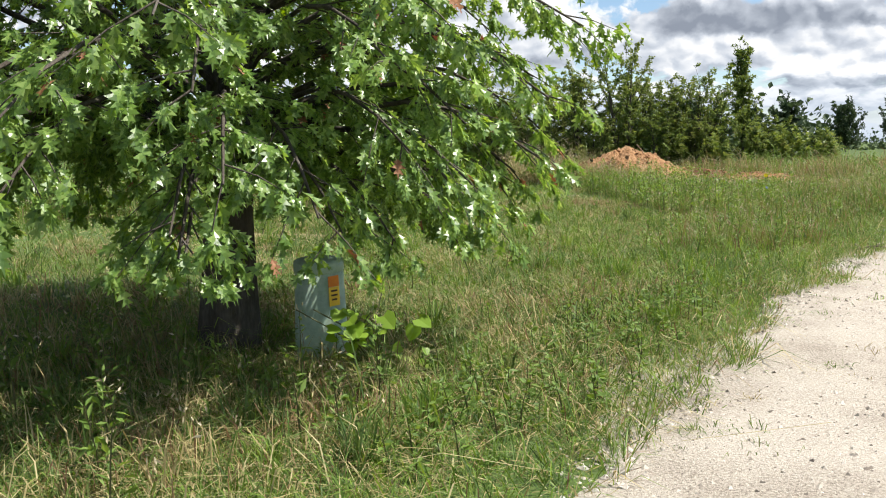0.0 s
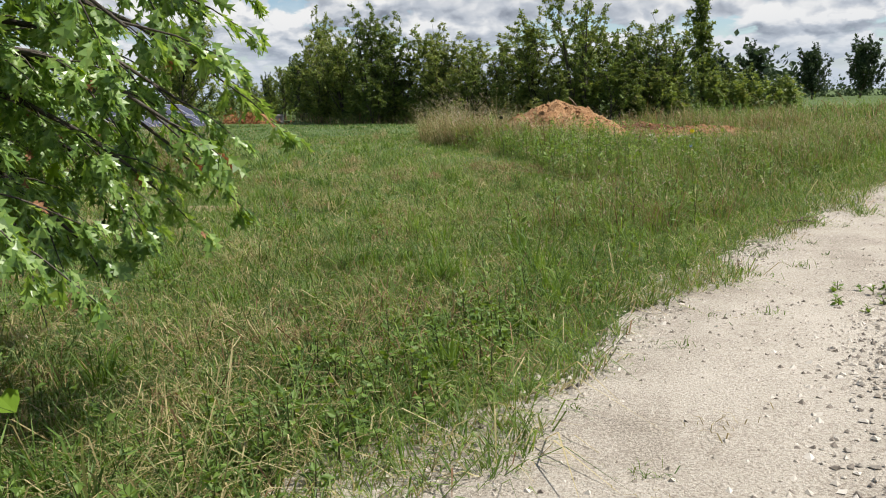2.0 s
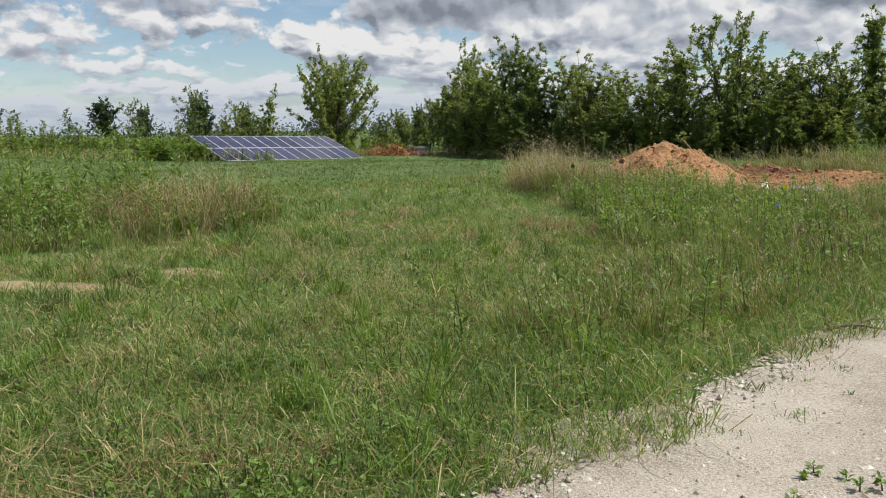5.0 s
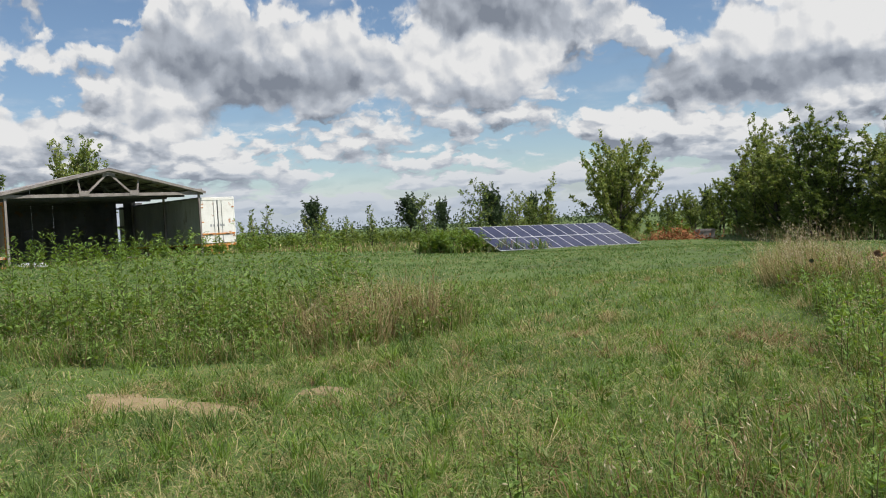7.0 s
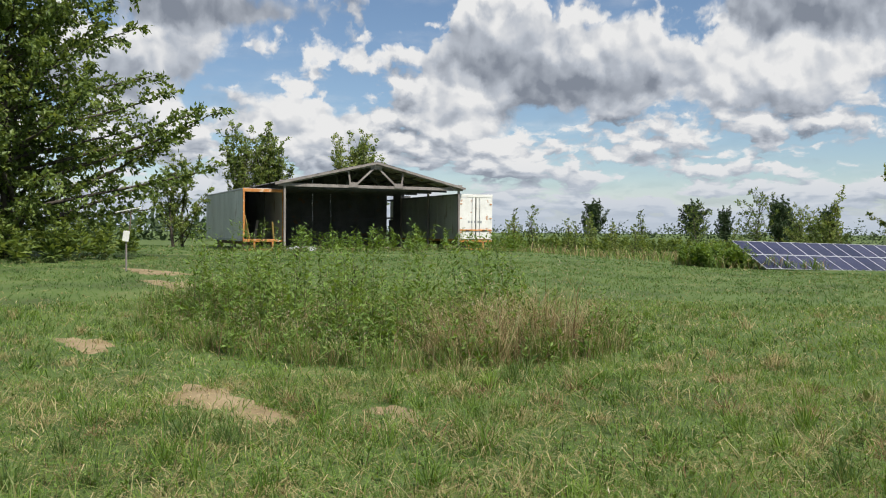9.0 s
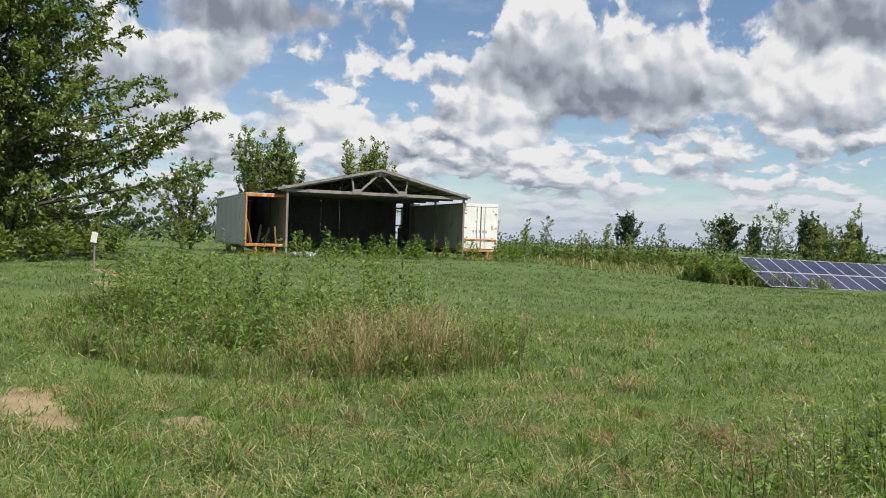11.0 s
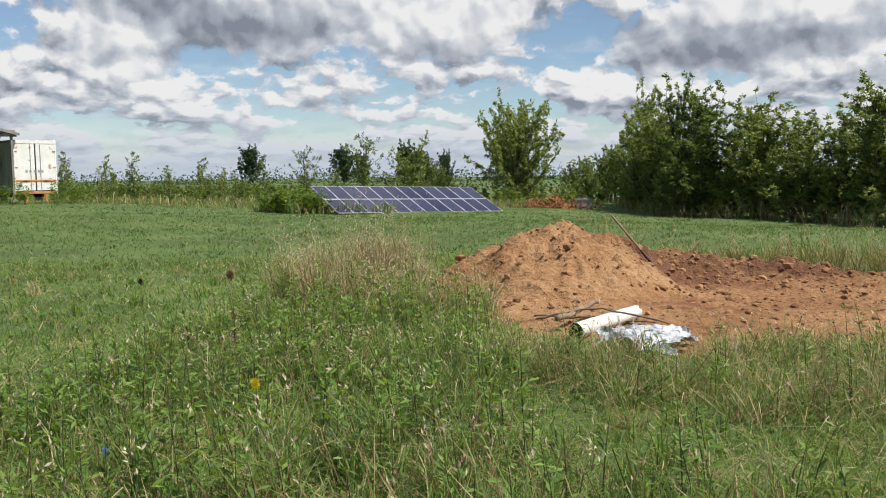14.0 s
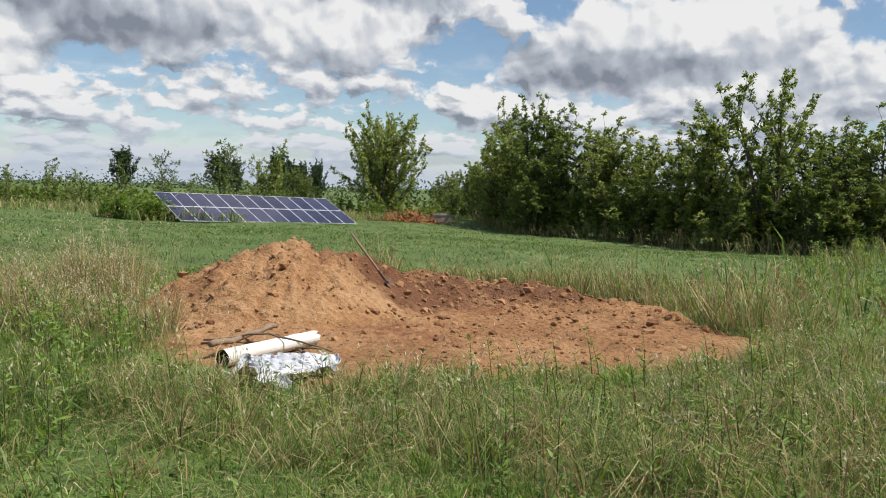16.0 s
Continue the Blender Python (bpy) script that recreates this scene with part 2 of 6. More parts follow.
M = dict(
    soil=material("turf", [(0.045, 0.056, 0.018), (0.062, 0.094, 0.024), (0.082, 0.125, 0.030), (0.13, 0.135, 0.05)], 0.35, 9, 0.95, 0.8, dist=0.05),
    lawn=material("grass_green", [(0.050, 0.090, 0.024), (0.088, 0.150, 0.036), (0.13, 0.195, 0.05), (0.20, 0.225, 0.085)], 0.6, 2.2, 0.55, 0, island=0.38, through_light=0.3, contrast=2.0),
    mown=material("grass_mown", [(0.034, 0.075, 0.018), (0.060, 0.122, 0.026), (0.092, 0.162, 0.036), (0.15, 0.19, 0.06)], 0.25, 1.6, 0.55, 0, island=0.34, through_light=0.3, contrast=1.9),
    lush=material("grass_lush", [(0.062, 0.118, 0.024), (0.115, 0.195, 0.036), (0.185, 0.275, 0.055)], 0.8, 3.0, 0.5, 0, island=0.4, through_light=0.34, contrast=1.8),
    straw=material("grass_straw", [(0.21, 0.17, 0.07), (0.32, 0.27, 0.125), (0.44, 0.385, 0.21)], 0.9, 5, 0.7, 0, island=0.6, through_light=0.2),
    rust_grass=material("grass_russet", [(0.13, 0.075, 0.04), (0.22, 0.135, 0.07), (0.31, 0.21, 0.115)], 0.9, 5, 0.7, 0, island=0.6, through_light=0.2),
    seed=material("seed_head", [(0.30, 0.25, 0.15), (0.42, 0.36, 0.24), (0.54, 0.48, 0.35)], 3, 30, 0.85, 0, island=0.5, through_light=0.2),
    weed=material("weed_leaf", [(0.065, 0.115, 0.022), (0.11, 0.185, 0.035), (0.17, 0.25, 0.06)], 1.2, 8, 0.55, 0, island=0.6, through_light=0.3),
    stem=material("weed_stem", [(0.07, 0.085, 0.03), (0.14, 0.12, 0.05)], 4, 40, 0.8, 0.2),
    thistle=material("weed_dark", [(0.035, 0.045, 0.02), (0.06, 0.07, 0.03), (0.10, 0.075, 0.06)], 2, 20, 0.8, 0, island=0.5, through_light=0.15),
    oak=material("oak_leaf", [(0.075, 0.14, 0.032), (0.135, 0.23, 0.05), (0.19, 0.30, 0.07), (0.27, 0.37, 0.11)], 1.5, 12, 0.34, 0.15, island=0.6, through_light=0.38, spec=0.5),
    oak_new=material("oak_young_leaf", [(0.16, 0.27, 0.03), (0.24, 0.36, 0.05)], 2, 12, 0.4, 0.1, island=0.5, through_light=0.35, spec=0.5),
    oak_dead=material("oak_dead_leaf", [(0.22, 0.10, 0.05), (0.34, 0.18, 0.09)], 2, 12, 0.7, 0.1, island=0.5, through_light=0.2),
    elm=material("elm_leaf", [(0.062, 0.096, 0.026), (0.115, 0.168, 0.040), (0.17, 0.225, 0.058), (0.24, 0.265, 0.085)], 0.35, 2.5, 0.5, 0, island=0.55, through_light=0.32, objrand=0.16),
    far_leaf=material("far_leaf", [(0.030, 0.052, 0.022), (0.045, 0.075, 0.030), (0.07, 0.10, 0.042)], 0.12, 1.0, 0.7, 0, island=0.5, through_light=0.15),
    bark=material("bark", [(0.035, 0.028, 0.022), (0.075, 0.062, 0.050), (0.13, 0.115, 0.095)], 6, 50, 0.95, 0.9, stretch=(1, 1, 0.25), dist=0.03),
    gravel=material("gravel_road", [(0.23, 0.195, 0.155), (0.35, 0.305, 0.25), (0.43, 0.385, 0.32), (0.49, 0.44, 0.375)], 1.1, 70, 0.95, 0.8, dist=0.02, grain=0.6, contrast=1.9),
    stone=material("limestone_chips", [(0.20, 0.17, 0.14), (0.36, 0.315, 0.26), (0.48, 0.43, 0.365), (0.58, 0.53, 0.46)], 3, 60, 0.9, 0.2, island=0.8, contrast=1.5),
    dirt=material("red_clay", [(0.165, 0.078, 0.034), (0.245, 0.122, 0.053), (0.315, 0.172, 0.08), (0.38, 0.235, 0.122)], 0.55, 14, 0.97, 1.0, grain=0.45, contrast=1.6, wear=(0.19, 0.08, 0.036), wear_at=0.61, dist=0.10),
    clod=material("clay_clods", [(0.16, 0.076, 0.036), (0.24, 0.122, 0.056), (0.32, 0.178, 0.088)], 3, 30, 0.97, 0.6, island=0.7),
    bare=material("bare_earth", [(0.16, 0.115, 0.06), (0.24, 0.18, 0.10), (0.30, 0.235, 0.14)], 1.5, 14, 0.95, 0.7, dist=0.03),
    panel=material("solar_cells", [(0.024, 0.025, 0.045), (0.036, 0.036, 0.065), (0.048, 0.048, 0.08)], 0.8, 8, 0.14, 0, spec=0.5, objrand=0.25),
    alu=material("aluminium_rail", [(0.55, 0.55, 0.57), (0.70, 0.70, 0.71)], 3, 40, 0.42, 0.1, metal=0.6),
    steel=material("galvanised_steel", [(0.24, 0.25, 0.26), (0.36, 0.37, 0.38), (0.45, 0.46, 0.46)], 1.2, 22, 0.55, 0.2, metal=0.4, wear=(0.20, 0.11, 0.06), wear_at=0.66),
    roof=material("roof_sheet", [(0.20, 0.18, 0.17), (0.33, 0.31, 0.30), (0.44, 0.42, 0.41)], 0.9, 14, 0.55, 0.3, metal=0.3, wear=(0.22, 0.10, 0.05), wear_at=0.6),
    trailer=material("trailer_skin", [(0.36, 0.37, 0.36), (0.47, 0.48, 0.47), (0.55, 0.56, 0.55)], 0.7, 18, 0.5, 0.15, metal=0.25, stretch=(1, 1, 0.35), wear=(0.30, 0.27, 0.23), wear_at=0.62),
    white=material("white_paint_worn", [(0.60, 0.58, 0.53), (0.72, 0.71, 0.67), (0.80, 0.79, 0.76)], 1.1, 16, 0.55, 0.2, wear=(0.42, 0.22, 0.12), wear_at=0.64),
    rust=material("rusty_orange_paint", [(0.30, 0.10, 0.03), (0.50, 0.20, 0.055), (0.60, 0.30, 0.10)], 2.2, 22, 0.8, 0.4, wear=(0.62, 0.52, 0.40), wear_at=0.60),
    oldwood=material("weathered_wood", [(0.15, 0.13, 0.12), (0.235, 0.21, 0.195), (0.32, 0.29, 0.27)], 1.5, 30, 0.9, 0.5, stretch=(1, 1, 0.3)),
    plank=material("yellow_lumber", [(0.45, 0.28, 0.09), (0.58, 0.39, 0.15)], 3, 40, 0.8, 0.3),
    # near-black that paints the shade inside the shed, with brown wear over it
    dark=material("shed_inside_shade", [(0.045, 0.045, 0.047), (0.075, 0.075, 0.078), (0.11, 0.11, 0.11)], 0.8, 12, 0.7, 0.3, wear=(0.12, 0.07, 0.045), wear_at=0.64),
    tarp=material("white_tarp", [(0.34, 0.35, 0.39), (0.46, 0.47, 0.50), (0.56, 0.56, 0.58)], 5, 50, 0.5, 0.4, wear=(0.13, 0.14, 0.18), wear_at=0.575),
    birch=material("peeled_log", [(0.50, 0.47, 0.42), (0.66, 0.63, 0.57), (0.78, 0.75, 0.70)], 5, 45, 0.8, 0.5, stretch=(1, 0.2, 1), wear=(0.34, 0.28, 0.22), wear_at=0.64),
    hollow=material("rotted_heartwood", [(0.025, 0.018, 0.014), (0.07, 0.05, 0.035)], 8, 60, 0.95, 0.6),
    handle=material("ash_handle", [(0.17, 0.11, 0.07), (0.26, 0.18, 0.12)], 5, 60, 0.7, 0.2, wear=(0.16, 0.12, 0.08), wear_at=0.62),
    iron=material("dirty_iron", [(0.06, 0.04, 0.032), (0.13, 0.08, 0.055)], 6, 50, 0.7, 0.3, metal=0.5, wear=(0.30, 0.16, 0.08), wear_at=0.58),
    stick=material("dead_wood", [(0.10, 0.075, 0.055), (0.19, 0.145, 0.105)], 5, 50, 0.9, 0.4),
    pedestal=material("pale_green_plastic", [(0.24, 0.32, 0.25), (0.32, 0.41, 0.33), (0.42, 0.50, 0.42)], 3, 30, 0.55, 0.15, wear=(0.30, 0.30, 0.25), wear_at=0.64),
    orange=material("orange_sticker", [(0.62, 0.16, 0.02), (0.72, 0.24, 0.03)], 8, 60, 0.6, 0),
    yellow=material("yellow_sticker", [(0.68, 0.40, 0.03), (0.80, 0.52, 0.06)], 8, 60, 0.6, 0),
    print=material("printed_black", [(0.05, 0.03, 0.02), (0.09, 0.05, 0.03)], 8, 60, 0.7, 0),
    flower=material("yellow_petal", [(0.75, 0.62, 0.02), (0.85, 0.74, 0.04)], 8, 60, 0.6, 0, through_light=0.2),
    blue=material("chicory_petal", [(0.28, 0.33, 0.68), (0.40, 0.45, 0.78)], 8, 60, 0.6, 0, through_light=0.2),
    brush=material("dead_brush", [(0.16, 0.06, 0.025), (0.27, 0.10, 0.04), (0.36, 0.16, 0.07)], 2, 16, 0.9, 0, island=0.6),
)
moist_patch(M["dirt"], (0.9, 32.3), (1.5, 1.5), (0.115, 0.047, 0.023))
moist_patch(M["dirt"], (2.7, 33.6), (2.2, 0.6), (0.115, 0.05, 0.025))

# ---- mesh helpers ----


def fast_mesh(name, V, quads=None, tris=None, mats=(), qm=None, tm=None, smooth=False):
    """A mesh from numpy arrays of corners, quads and triangles."""
    me = bpy.data.meshes.new(name)
    V = np.ascontiguousarray(V, np.float32).reshape(-1, 3)
    q = np.zeros((0, 4), np.int32) if quads is None or len(quads) == 0 else np.asarray(quads, np.int32).reshape(-1, 4)
    t = np.zeros((0, 3), np.int32) if tris is None or len(tris) == 0 else np.asarray(tris, np.int32).reshape(-1, 3)
    me.vertices.add(len(V))
    me.vertices.foreach_set("co", V.ravel())
    me.loops.add(q.size + t.size)
    me.loops.foreach_set("vertex_index", np.concatenate([q.ravel(), t.ravel()]))
    me.polygons.add(len(q) + len(t))
    me.polygons.foreach_set("loop_start", np.concatenate([np.arange(len(q)) * 4, q.size + np.arange(len(t)) * 3]).astype(np.int32))
    for m in mats:
        me.materials.append(m)
    if qm is not None or tm is not None:
        a = np.zeros(len(q), np.int32) if qm is None else np.broadcast_to(np.asarray(qm, np.int32), len(q))
        b = np.zeros(len(t), np.int32) if tm is None else np.broadcast_to(np.asarray(tm, np.int32), len(t))
        me.polygons.foreach_set("material_index", np.concatenate([a, b]).astype(np.int32))
    me.update(calc_edges=True)
    me.polygons.foreach_set("use_smooth", np.full(len(me.polygons), smooth))
    return me


def part(name, data, material_=None, parent=None, label="", smooth=False):
    """Links a bmesh or mesh as one mesh object, under a parent if one is given."""
    if isinstance(data, bmesh.types.BMesh):
        me = bpy.data.meshes.new(name)
        data.to_mesh(me)
        data.free()
        me.polygons.foreach_set("use_smooth", np.full(len(me.polygons), smooth))
    else:
        me = data
    if material_ is not None:
        me.materials.append(material_)
    ob = new(name, me)
    if parent is not None:
        ob.parent = parent
    if label:
        ob["label"] = label
    return ob


def empty(name, m, label="", category="", group="", kind=""):
    ob = new(name)
    ob.empty_display_size = 0.1
    ob.matrix_world = m
    ob.matrix_basis = m
    return tagged(ob, label, category, group, kind)


def box(size, at=(0, 0, 0), rot=(0, 0, 0), bevel=0.01, bm=None):
    """A bevelled box about its centre, added to bm if given."""
    out = bm or bmesh.new()
    b = bmesh.new()
    bmesh.ops.create_cube(b, size=1.0, matrix=Matrix.Diagonal((*size, 1)))
    if bevel:
        bmesh.ops.bevel(b, geom=b.edges[:], offset=min(bevel, min(size) * 0.3), segments=1, affect="EDGES")
    bmesh.ops.transform(b, matrix=pose(*at, *rot), verts=b.verts)
    me = bpy.data.meshes.new("tmp")
    b.to_mesh(me)
    b.free()
    out.from_mesh(me)
    bpy.data.meshes.remove(me)
    return out


def beam(a, b, w, d, bevel=0.008, bm=None):
    """A square bar between two points."""
    a, b = Vector(a), Vector(b)
    q = (b - a).to_track_quat("Z", "Y").to_euler()
    return box((w, d, (b - a).length), (a + b) / 2, [math.degrees(c) for c in q], bevel, bm)


def tube_arrays(path, radii, sides=6, base=0, cap=False):
    """Corners and quads of a tapered tube along a path."""
    P = np.asarray(path, float)
    T = np.gradient(P, axis=0)
    T /= np.linalg.norm(T, axis=1, keepdims=True) + 1e-9
    ref = np.array([0, 0, 1.0]) if abs(T[:, 2]).mean() < 0.8 else np.array([1.0, 0, 0])
    A = np.cross(T, ref)
    A /= np.linalg.norm(A, axis=1, keepdims=True) + 1e-9
    B = np.cross(T, A)
    ang = np.linspace(0, 2 * math.pi, sides, endpoint=False)
    R = np.asarray(radii, float)[:, None, None]
    V = P[:, None] + R * (np.cos(ang)[None, :, None] * A[:, None] + np.sin(ang)[None, :, None] * B[:, None])
    n = len(P)
    i, j = np.meshgrid(np.arange(n - 1), np.arange(sides), indexing="ij")
    k = (j + 1) % sides
    Q = np.stack([i * sides + j, i * sides + k, (i + 1) * sides + k, (i + 1) * sides + j], -1).reshape(-1, 4) + base
    return V.reshape(-1, 3), Q


def tube(name, path, radii, mat_, parent=None, sides=8, label=""):
    V, Q = tube_arrays(path, radii, sides)
    n = len(V)
    V = np.vstack([V, np.asarray(path)[[0, -1]]])
    j = np.arange(sides)
    T = np.vstack([np.stack([np.full(sides, n), (j + 1) % sides, j], -1), np.stack([np.full(sides, n + 1), n - sides + j, n - sides + (j + 1) % sides], -1)])
    return part(name, fast_mesh(name, V, Q, T, (mat_,), smooth=True), None, parent, label)


class Heap:
    """Collects arrays of corners and faces for one mesh."""

    def __init__(self):
        self.V, self.Q, self.T, self.qm, self.tm, self.n = [], [], [], [], [], 0

    def add(self, V, Q=None, T=None, m=0):
        V = np.asarray(V, float).reshape(-1, 3)
        if Q is not None and len(Q):
            self.Q.append(np.asarray(Q).reshape(-1, 4) + self.n)
            self.qm.append(np.broadcast_to(m, len(self.Q[-1])))
        if T is not None and len(T):
            self.T.append(np.asarray(T).reshape(-1, 3) + self.n)
            self.tm.append(np.broadcast_to(m, len(self.T[-1])))
        self.V.append(V)
        self.n += len(V)

    def mesh(self, name, mats, smooth=False):
        c = lambda a: np.concatenate(a) if a else None
        return fast_mesh(name, np.concatenate(self.V), c(self.Q), c(self.T), mats, c(self.qm), c(self.tm), smooth)


rng = np.random.default_rng(7)

# ---- lie of the land ----
LAND = [(-46, 46, .80), (-38, 34, .80), (-29, 66, -.2), (-24, 76, -.5), (0, 29, .42), (6, 21, .42), (3, 15, .32), (0.5, 10, .22), (-3, 5, 0), (2.5, 16, .05), (8, 24, .45),
        (-4, 10, 0.0), (-10, 14, .2), (-12, 40, .30), (-20, 25, .7), (-30, 30, .80), (2, 70, -.8), (-13, 80, -.85), (15, 75, -.5), (20, 45, .5), (60, 60, .3), (-60, 20, 1.0), (0, -20, 0), (40, 0, 0),
        (12, 30, .4), (-60, 100, -.4), (0, 120, -0.8), (-38, 102, -.75)]


def land(x, y):
    """Height of the ground, from a few levels."""
    x, y = np.asarray(x, float), np.asarray(y, float)
    s = np.zeros(np.broadcast(x, y).shape)
    sw = s.copy()
    for a, b, c in LAND:
        w = 1 / ((x - a) ** 2 + (y - b) ** 2 + 6) ** 1.5
        s, sw = s + w * c, sw + w
    return s / sw


def wobble(x, y, s, seed=0.0):
    """Smooth random field between about -1 and 1."""
    x, y = np.asarray(x, float) * s, np.asarray(y, float) * s
    v = 0
    for k, (a, b) in enumerate(((1.0, 0.37), (-0.61, 0.93), (0.45, -1.21), (1.63, 0.71), (-1.37, 1.49), (2.3, -0.9))):
        v = v + np.sin(a * x + b * y + seed * (k + 1.3) + 1.7 * k + 0.8 * np.sin(0.6 * b * x - 0.7 * a * y + seed)) / (1 + 0.35 * k)
    return v / 2.4


# left edge of the gravel road
EDGE = np.array([(-9.5, -9.0), (-7.2, -3.0), (-5.0, 3.0), (-3.6, 6.0), (-2.48, 8.36), (-1.72, 9.84), (-0.86, 11.85), (0.20, 13.9), (1.52, 16.5), (3.45, 19.05), (5.6, 20.8), (8.6, 22.2), (12.5, 23.2), (20, 24.0), (32, 24.0), (60, 22)])


def smooth_line(P, step=0.25):
    d = np.r_[0, np.cumsum(np.hypot(*np.diff(P, axis=0).T))]
    t = np.arange(0, d[-1], step)
    out = np.stack([np.interp(t, d, P[:, 0]), np.interp(t, d, P[:, 1])], 1)
    for _ in range(6):
        out[1:-1] = (out[:-2] + 2 * out[1:-1] + out[2:]) / 4
    return out


EDGE_S = smooth_line(EDGE)
EDGE_T = np.gradient(EDGE_S, axis=0)
EDGE_T /= np.linalg.norm(EDGE_T, axis=1, keepdims=True)
EDGE_N = np.stack([-EDGE_T[:, 1], EDGE_T[:, 0]], 1)


def off_road(x, y):
    """Signed distance from the road's left edge, positive on the field's side."""
    P = np.stack([x, y], 1)
    out = np.empty(len(P))
    line = EDGE_S[::2]
    for i in range(0, len(P), 20000):
        d = P[i:i + 20000, None] - line[None]
        k = np.argmin((d ** 2).sum(-1), 1)
        v = d[np.arange(len(k)), k]
        nn = EDGE_N[::2][k]
        out[i:i + 20000] = (v * nn).sum(1)
    return out


DIRT_C, DIRT_POLY = (2.3, 31.0), np.array([(-1.9, 29.5), (0.0, 28.3), (1.3, 26.9), (2.3, 26.4), (3.2, 26.7), (4.3, 28.1), (5.3, 29.0), (6.2, 30.0), (6.3, 31.3), (5.2, 32.6), (3.6, 34.0), (1.6, 34.6), (-0.6, 34.0), (-2.2, 32.6), (-2.6, 31.0)])


def inside(poly, x, y):
    r = np.zeros(len(x), bool)
    j = len(poly) - 1
    for i in range(len(poly)):
        (xi, yi), (xj, yj) = poly[i], poly[j]
        r ^= ((yi > y) != (yj > y)) & (x < (xj - xi) * (y - yi) / (yj - yi + 1e-12) + xi)
        j = i
    return r


# ---- ground ----


def build_ground():
    a = np.sinh(np.linspace(-6.2, 6.2, 211)) / math.sinh(6.2) * 1500
    near = np.linspace(-1, 1, 211)
    gx = a + near * 30
    gy = a + near * 30
    X, Y = np.meshgrid(gx - 5, gy + 25, indexing="ij")
    r = np.hypot(X + 5, Y - 25)
    Z = land(X, Y) * np.clip((900 - r) / 700, 0, 1) + 0.03 * wobble(X, Y, 0.9, 2) * np.exp(-r / 60)
    d = off_road(X.ravel(), Y.ravel()).reshape(X.shape)
    Z -= 0.05 * np.clip(-d / 0.5, 0, 1) * (r < 80)
    core = DIRT_C + (DIRT_POLY - DIRT_C) * 0.88
    Z -= 0.16 * inside(core, X.ravel(), Y.ravel()).reshape(X.shape)
    n = len(gx)
    i, j = np.meshgrid(np.arange(n - 1), np.arange(n - 1), indexing="ij")
    Q = np.stack([i * n + j, (i + 1) * n + j, (i + 1) * n + j + 1, i * n + j + 1], -1).reshape(-1, 4)
    ob = new("ground", fast_mesh("ground", np.stack([X, Y, Z], -1), Q, None, (M["soil"],), smooth=True))
    return tagged(ob, "rough green field of mown and unmown grass on soil", "ground", kind="structure")


ground = build_ground()


def build_road():
    w = np.r_[np.linspace(-0.55, 0.7, 16), np.linspace(0.9, 4.8, 22)]
    S = EDGE_S
    jit = 0.16 * wobble(S[:, 0], S[:, 1], 3.1, 1) + 0.10 * wobble(S[:, 0], S[:, 1], 9.0, 4)
    P = S[:, None] - EDGE_N[:, None] * (w[None, :, None] + jit[:, None, None] * np.clip(1 - w / 0.9, 0, 1)[None, :, None])
    X, Y = P[..., 0], P[..., 1]
    Z = land(X, Y) + 0.034 * np.clip((w + 0.5) / 0.8, 0, 1)[None] - 0.016 + 0.012 * wobble(X, Y, 2.3, 3) - 0.03 * np.exp(-((w[None] - 1.5) / 0.35) ** 2) * 0.5
    m, n = X.shape
    i, j = np.meshgrid(np.arange(m - 1), np.arange(n - 1), indexing="ij")
    Q = np.stack([i * n + j, i * n + j + 1, (i + 1) * n + j + 1, (i + 1) * n + j], -1).reshape(-1, 4)
    ob = new("road", fast_mesh("road", np.stack([X, Y, Z], -1), Q, None, (M["gravel"],), smooth=True))
    tagged(ob, "pale crushed limestone gravel road with a ragged grassy edge", "gravel road", kind="structure")
    # loose chips
    k = 80000
    s0 = rng.integers(40, 136, k)
    c = rng.uniform(-0.08, 1, k)
    off = np.where(c < 0, c * 3.0, c ** 0.95 * 4.2)
    C = S[s0] + EDGE_T[s0] * rng.uniform(-0.15, 0.15, k)[:, None] - EDGE_N[s0] * off[:, None]
    keep = rng.random(k) < np.where(off < 0, np.exp(off / 0.14), 1) * np.clip(0.62 + 0.5 * wobble(C[:, 0], C[:, 1], 1.6, 9), 0.15, 1)
    C = C[keep]
    k = len(C)
    size = rng.lognormal(math.log(0.0115), 0.42, k).clip(0.005, 0.026)
    pyr = np.array([(1, 0, 0), (0, 1, 0), (-1, 0, 0), (0, -1, 0), (0.15, 0.1, 0.7)], float)
    V = pyr[None] * rng.uniform(0.6, 1.35, (k, 5, 1)) * size[:, None, None]
    V[:, 4, :2] += rng.normal(0, 0.3, (k, 2)) * size[:, None]
    a = rng.uniform(0, 6.28, k)
    ca, sa = np.cos(a)[:, None], np.sin(a)[:, None]
    V = np.stack([V[..., 0] * ca - V[..., 1] * sa, V[..., 0] * sa + V[..., 1] * ca, V[..., 2]], -1)
    V[..., :2] += C[:, None]
    V[..., 2] += (land(C[:, 0], C[:, 1]) + 0.012 * wobble(C[:, 0], C[:, 1], 2.3, 3) + 0.010)[:, None]
    F = np.array([(0, 1, 4), (1, 2, 4), (2, 3, 4), (3, 0, 4)])
    T = (F[None] + 5 * np.arange(k)[:, None, None]).reshape(-1, 3)
    st = new("loose_gravel", fast_mesh("loose_gravel", V, None, T, (M["stone"],)))
    tagged(st, "loose pale limestone chips scattered over the road", "gravel", kind="stuff")


build_road()

# ---- barn between two trailers ----
BARN = pose(-46.5, 50.8, 0.78, 0, 0, 78)


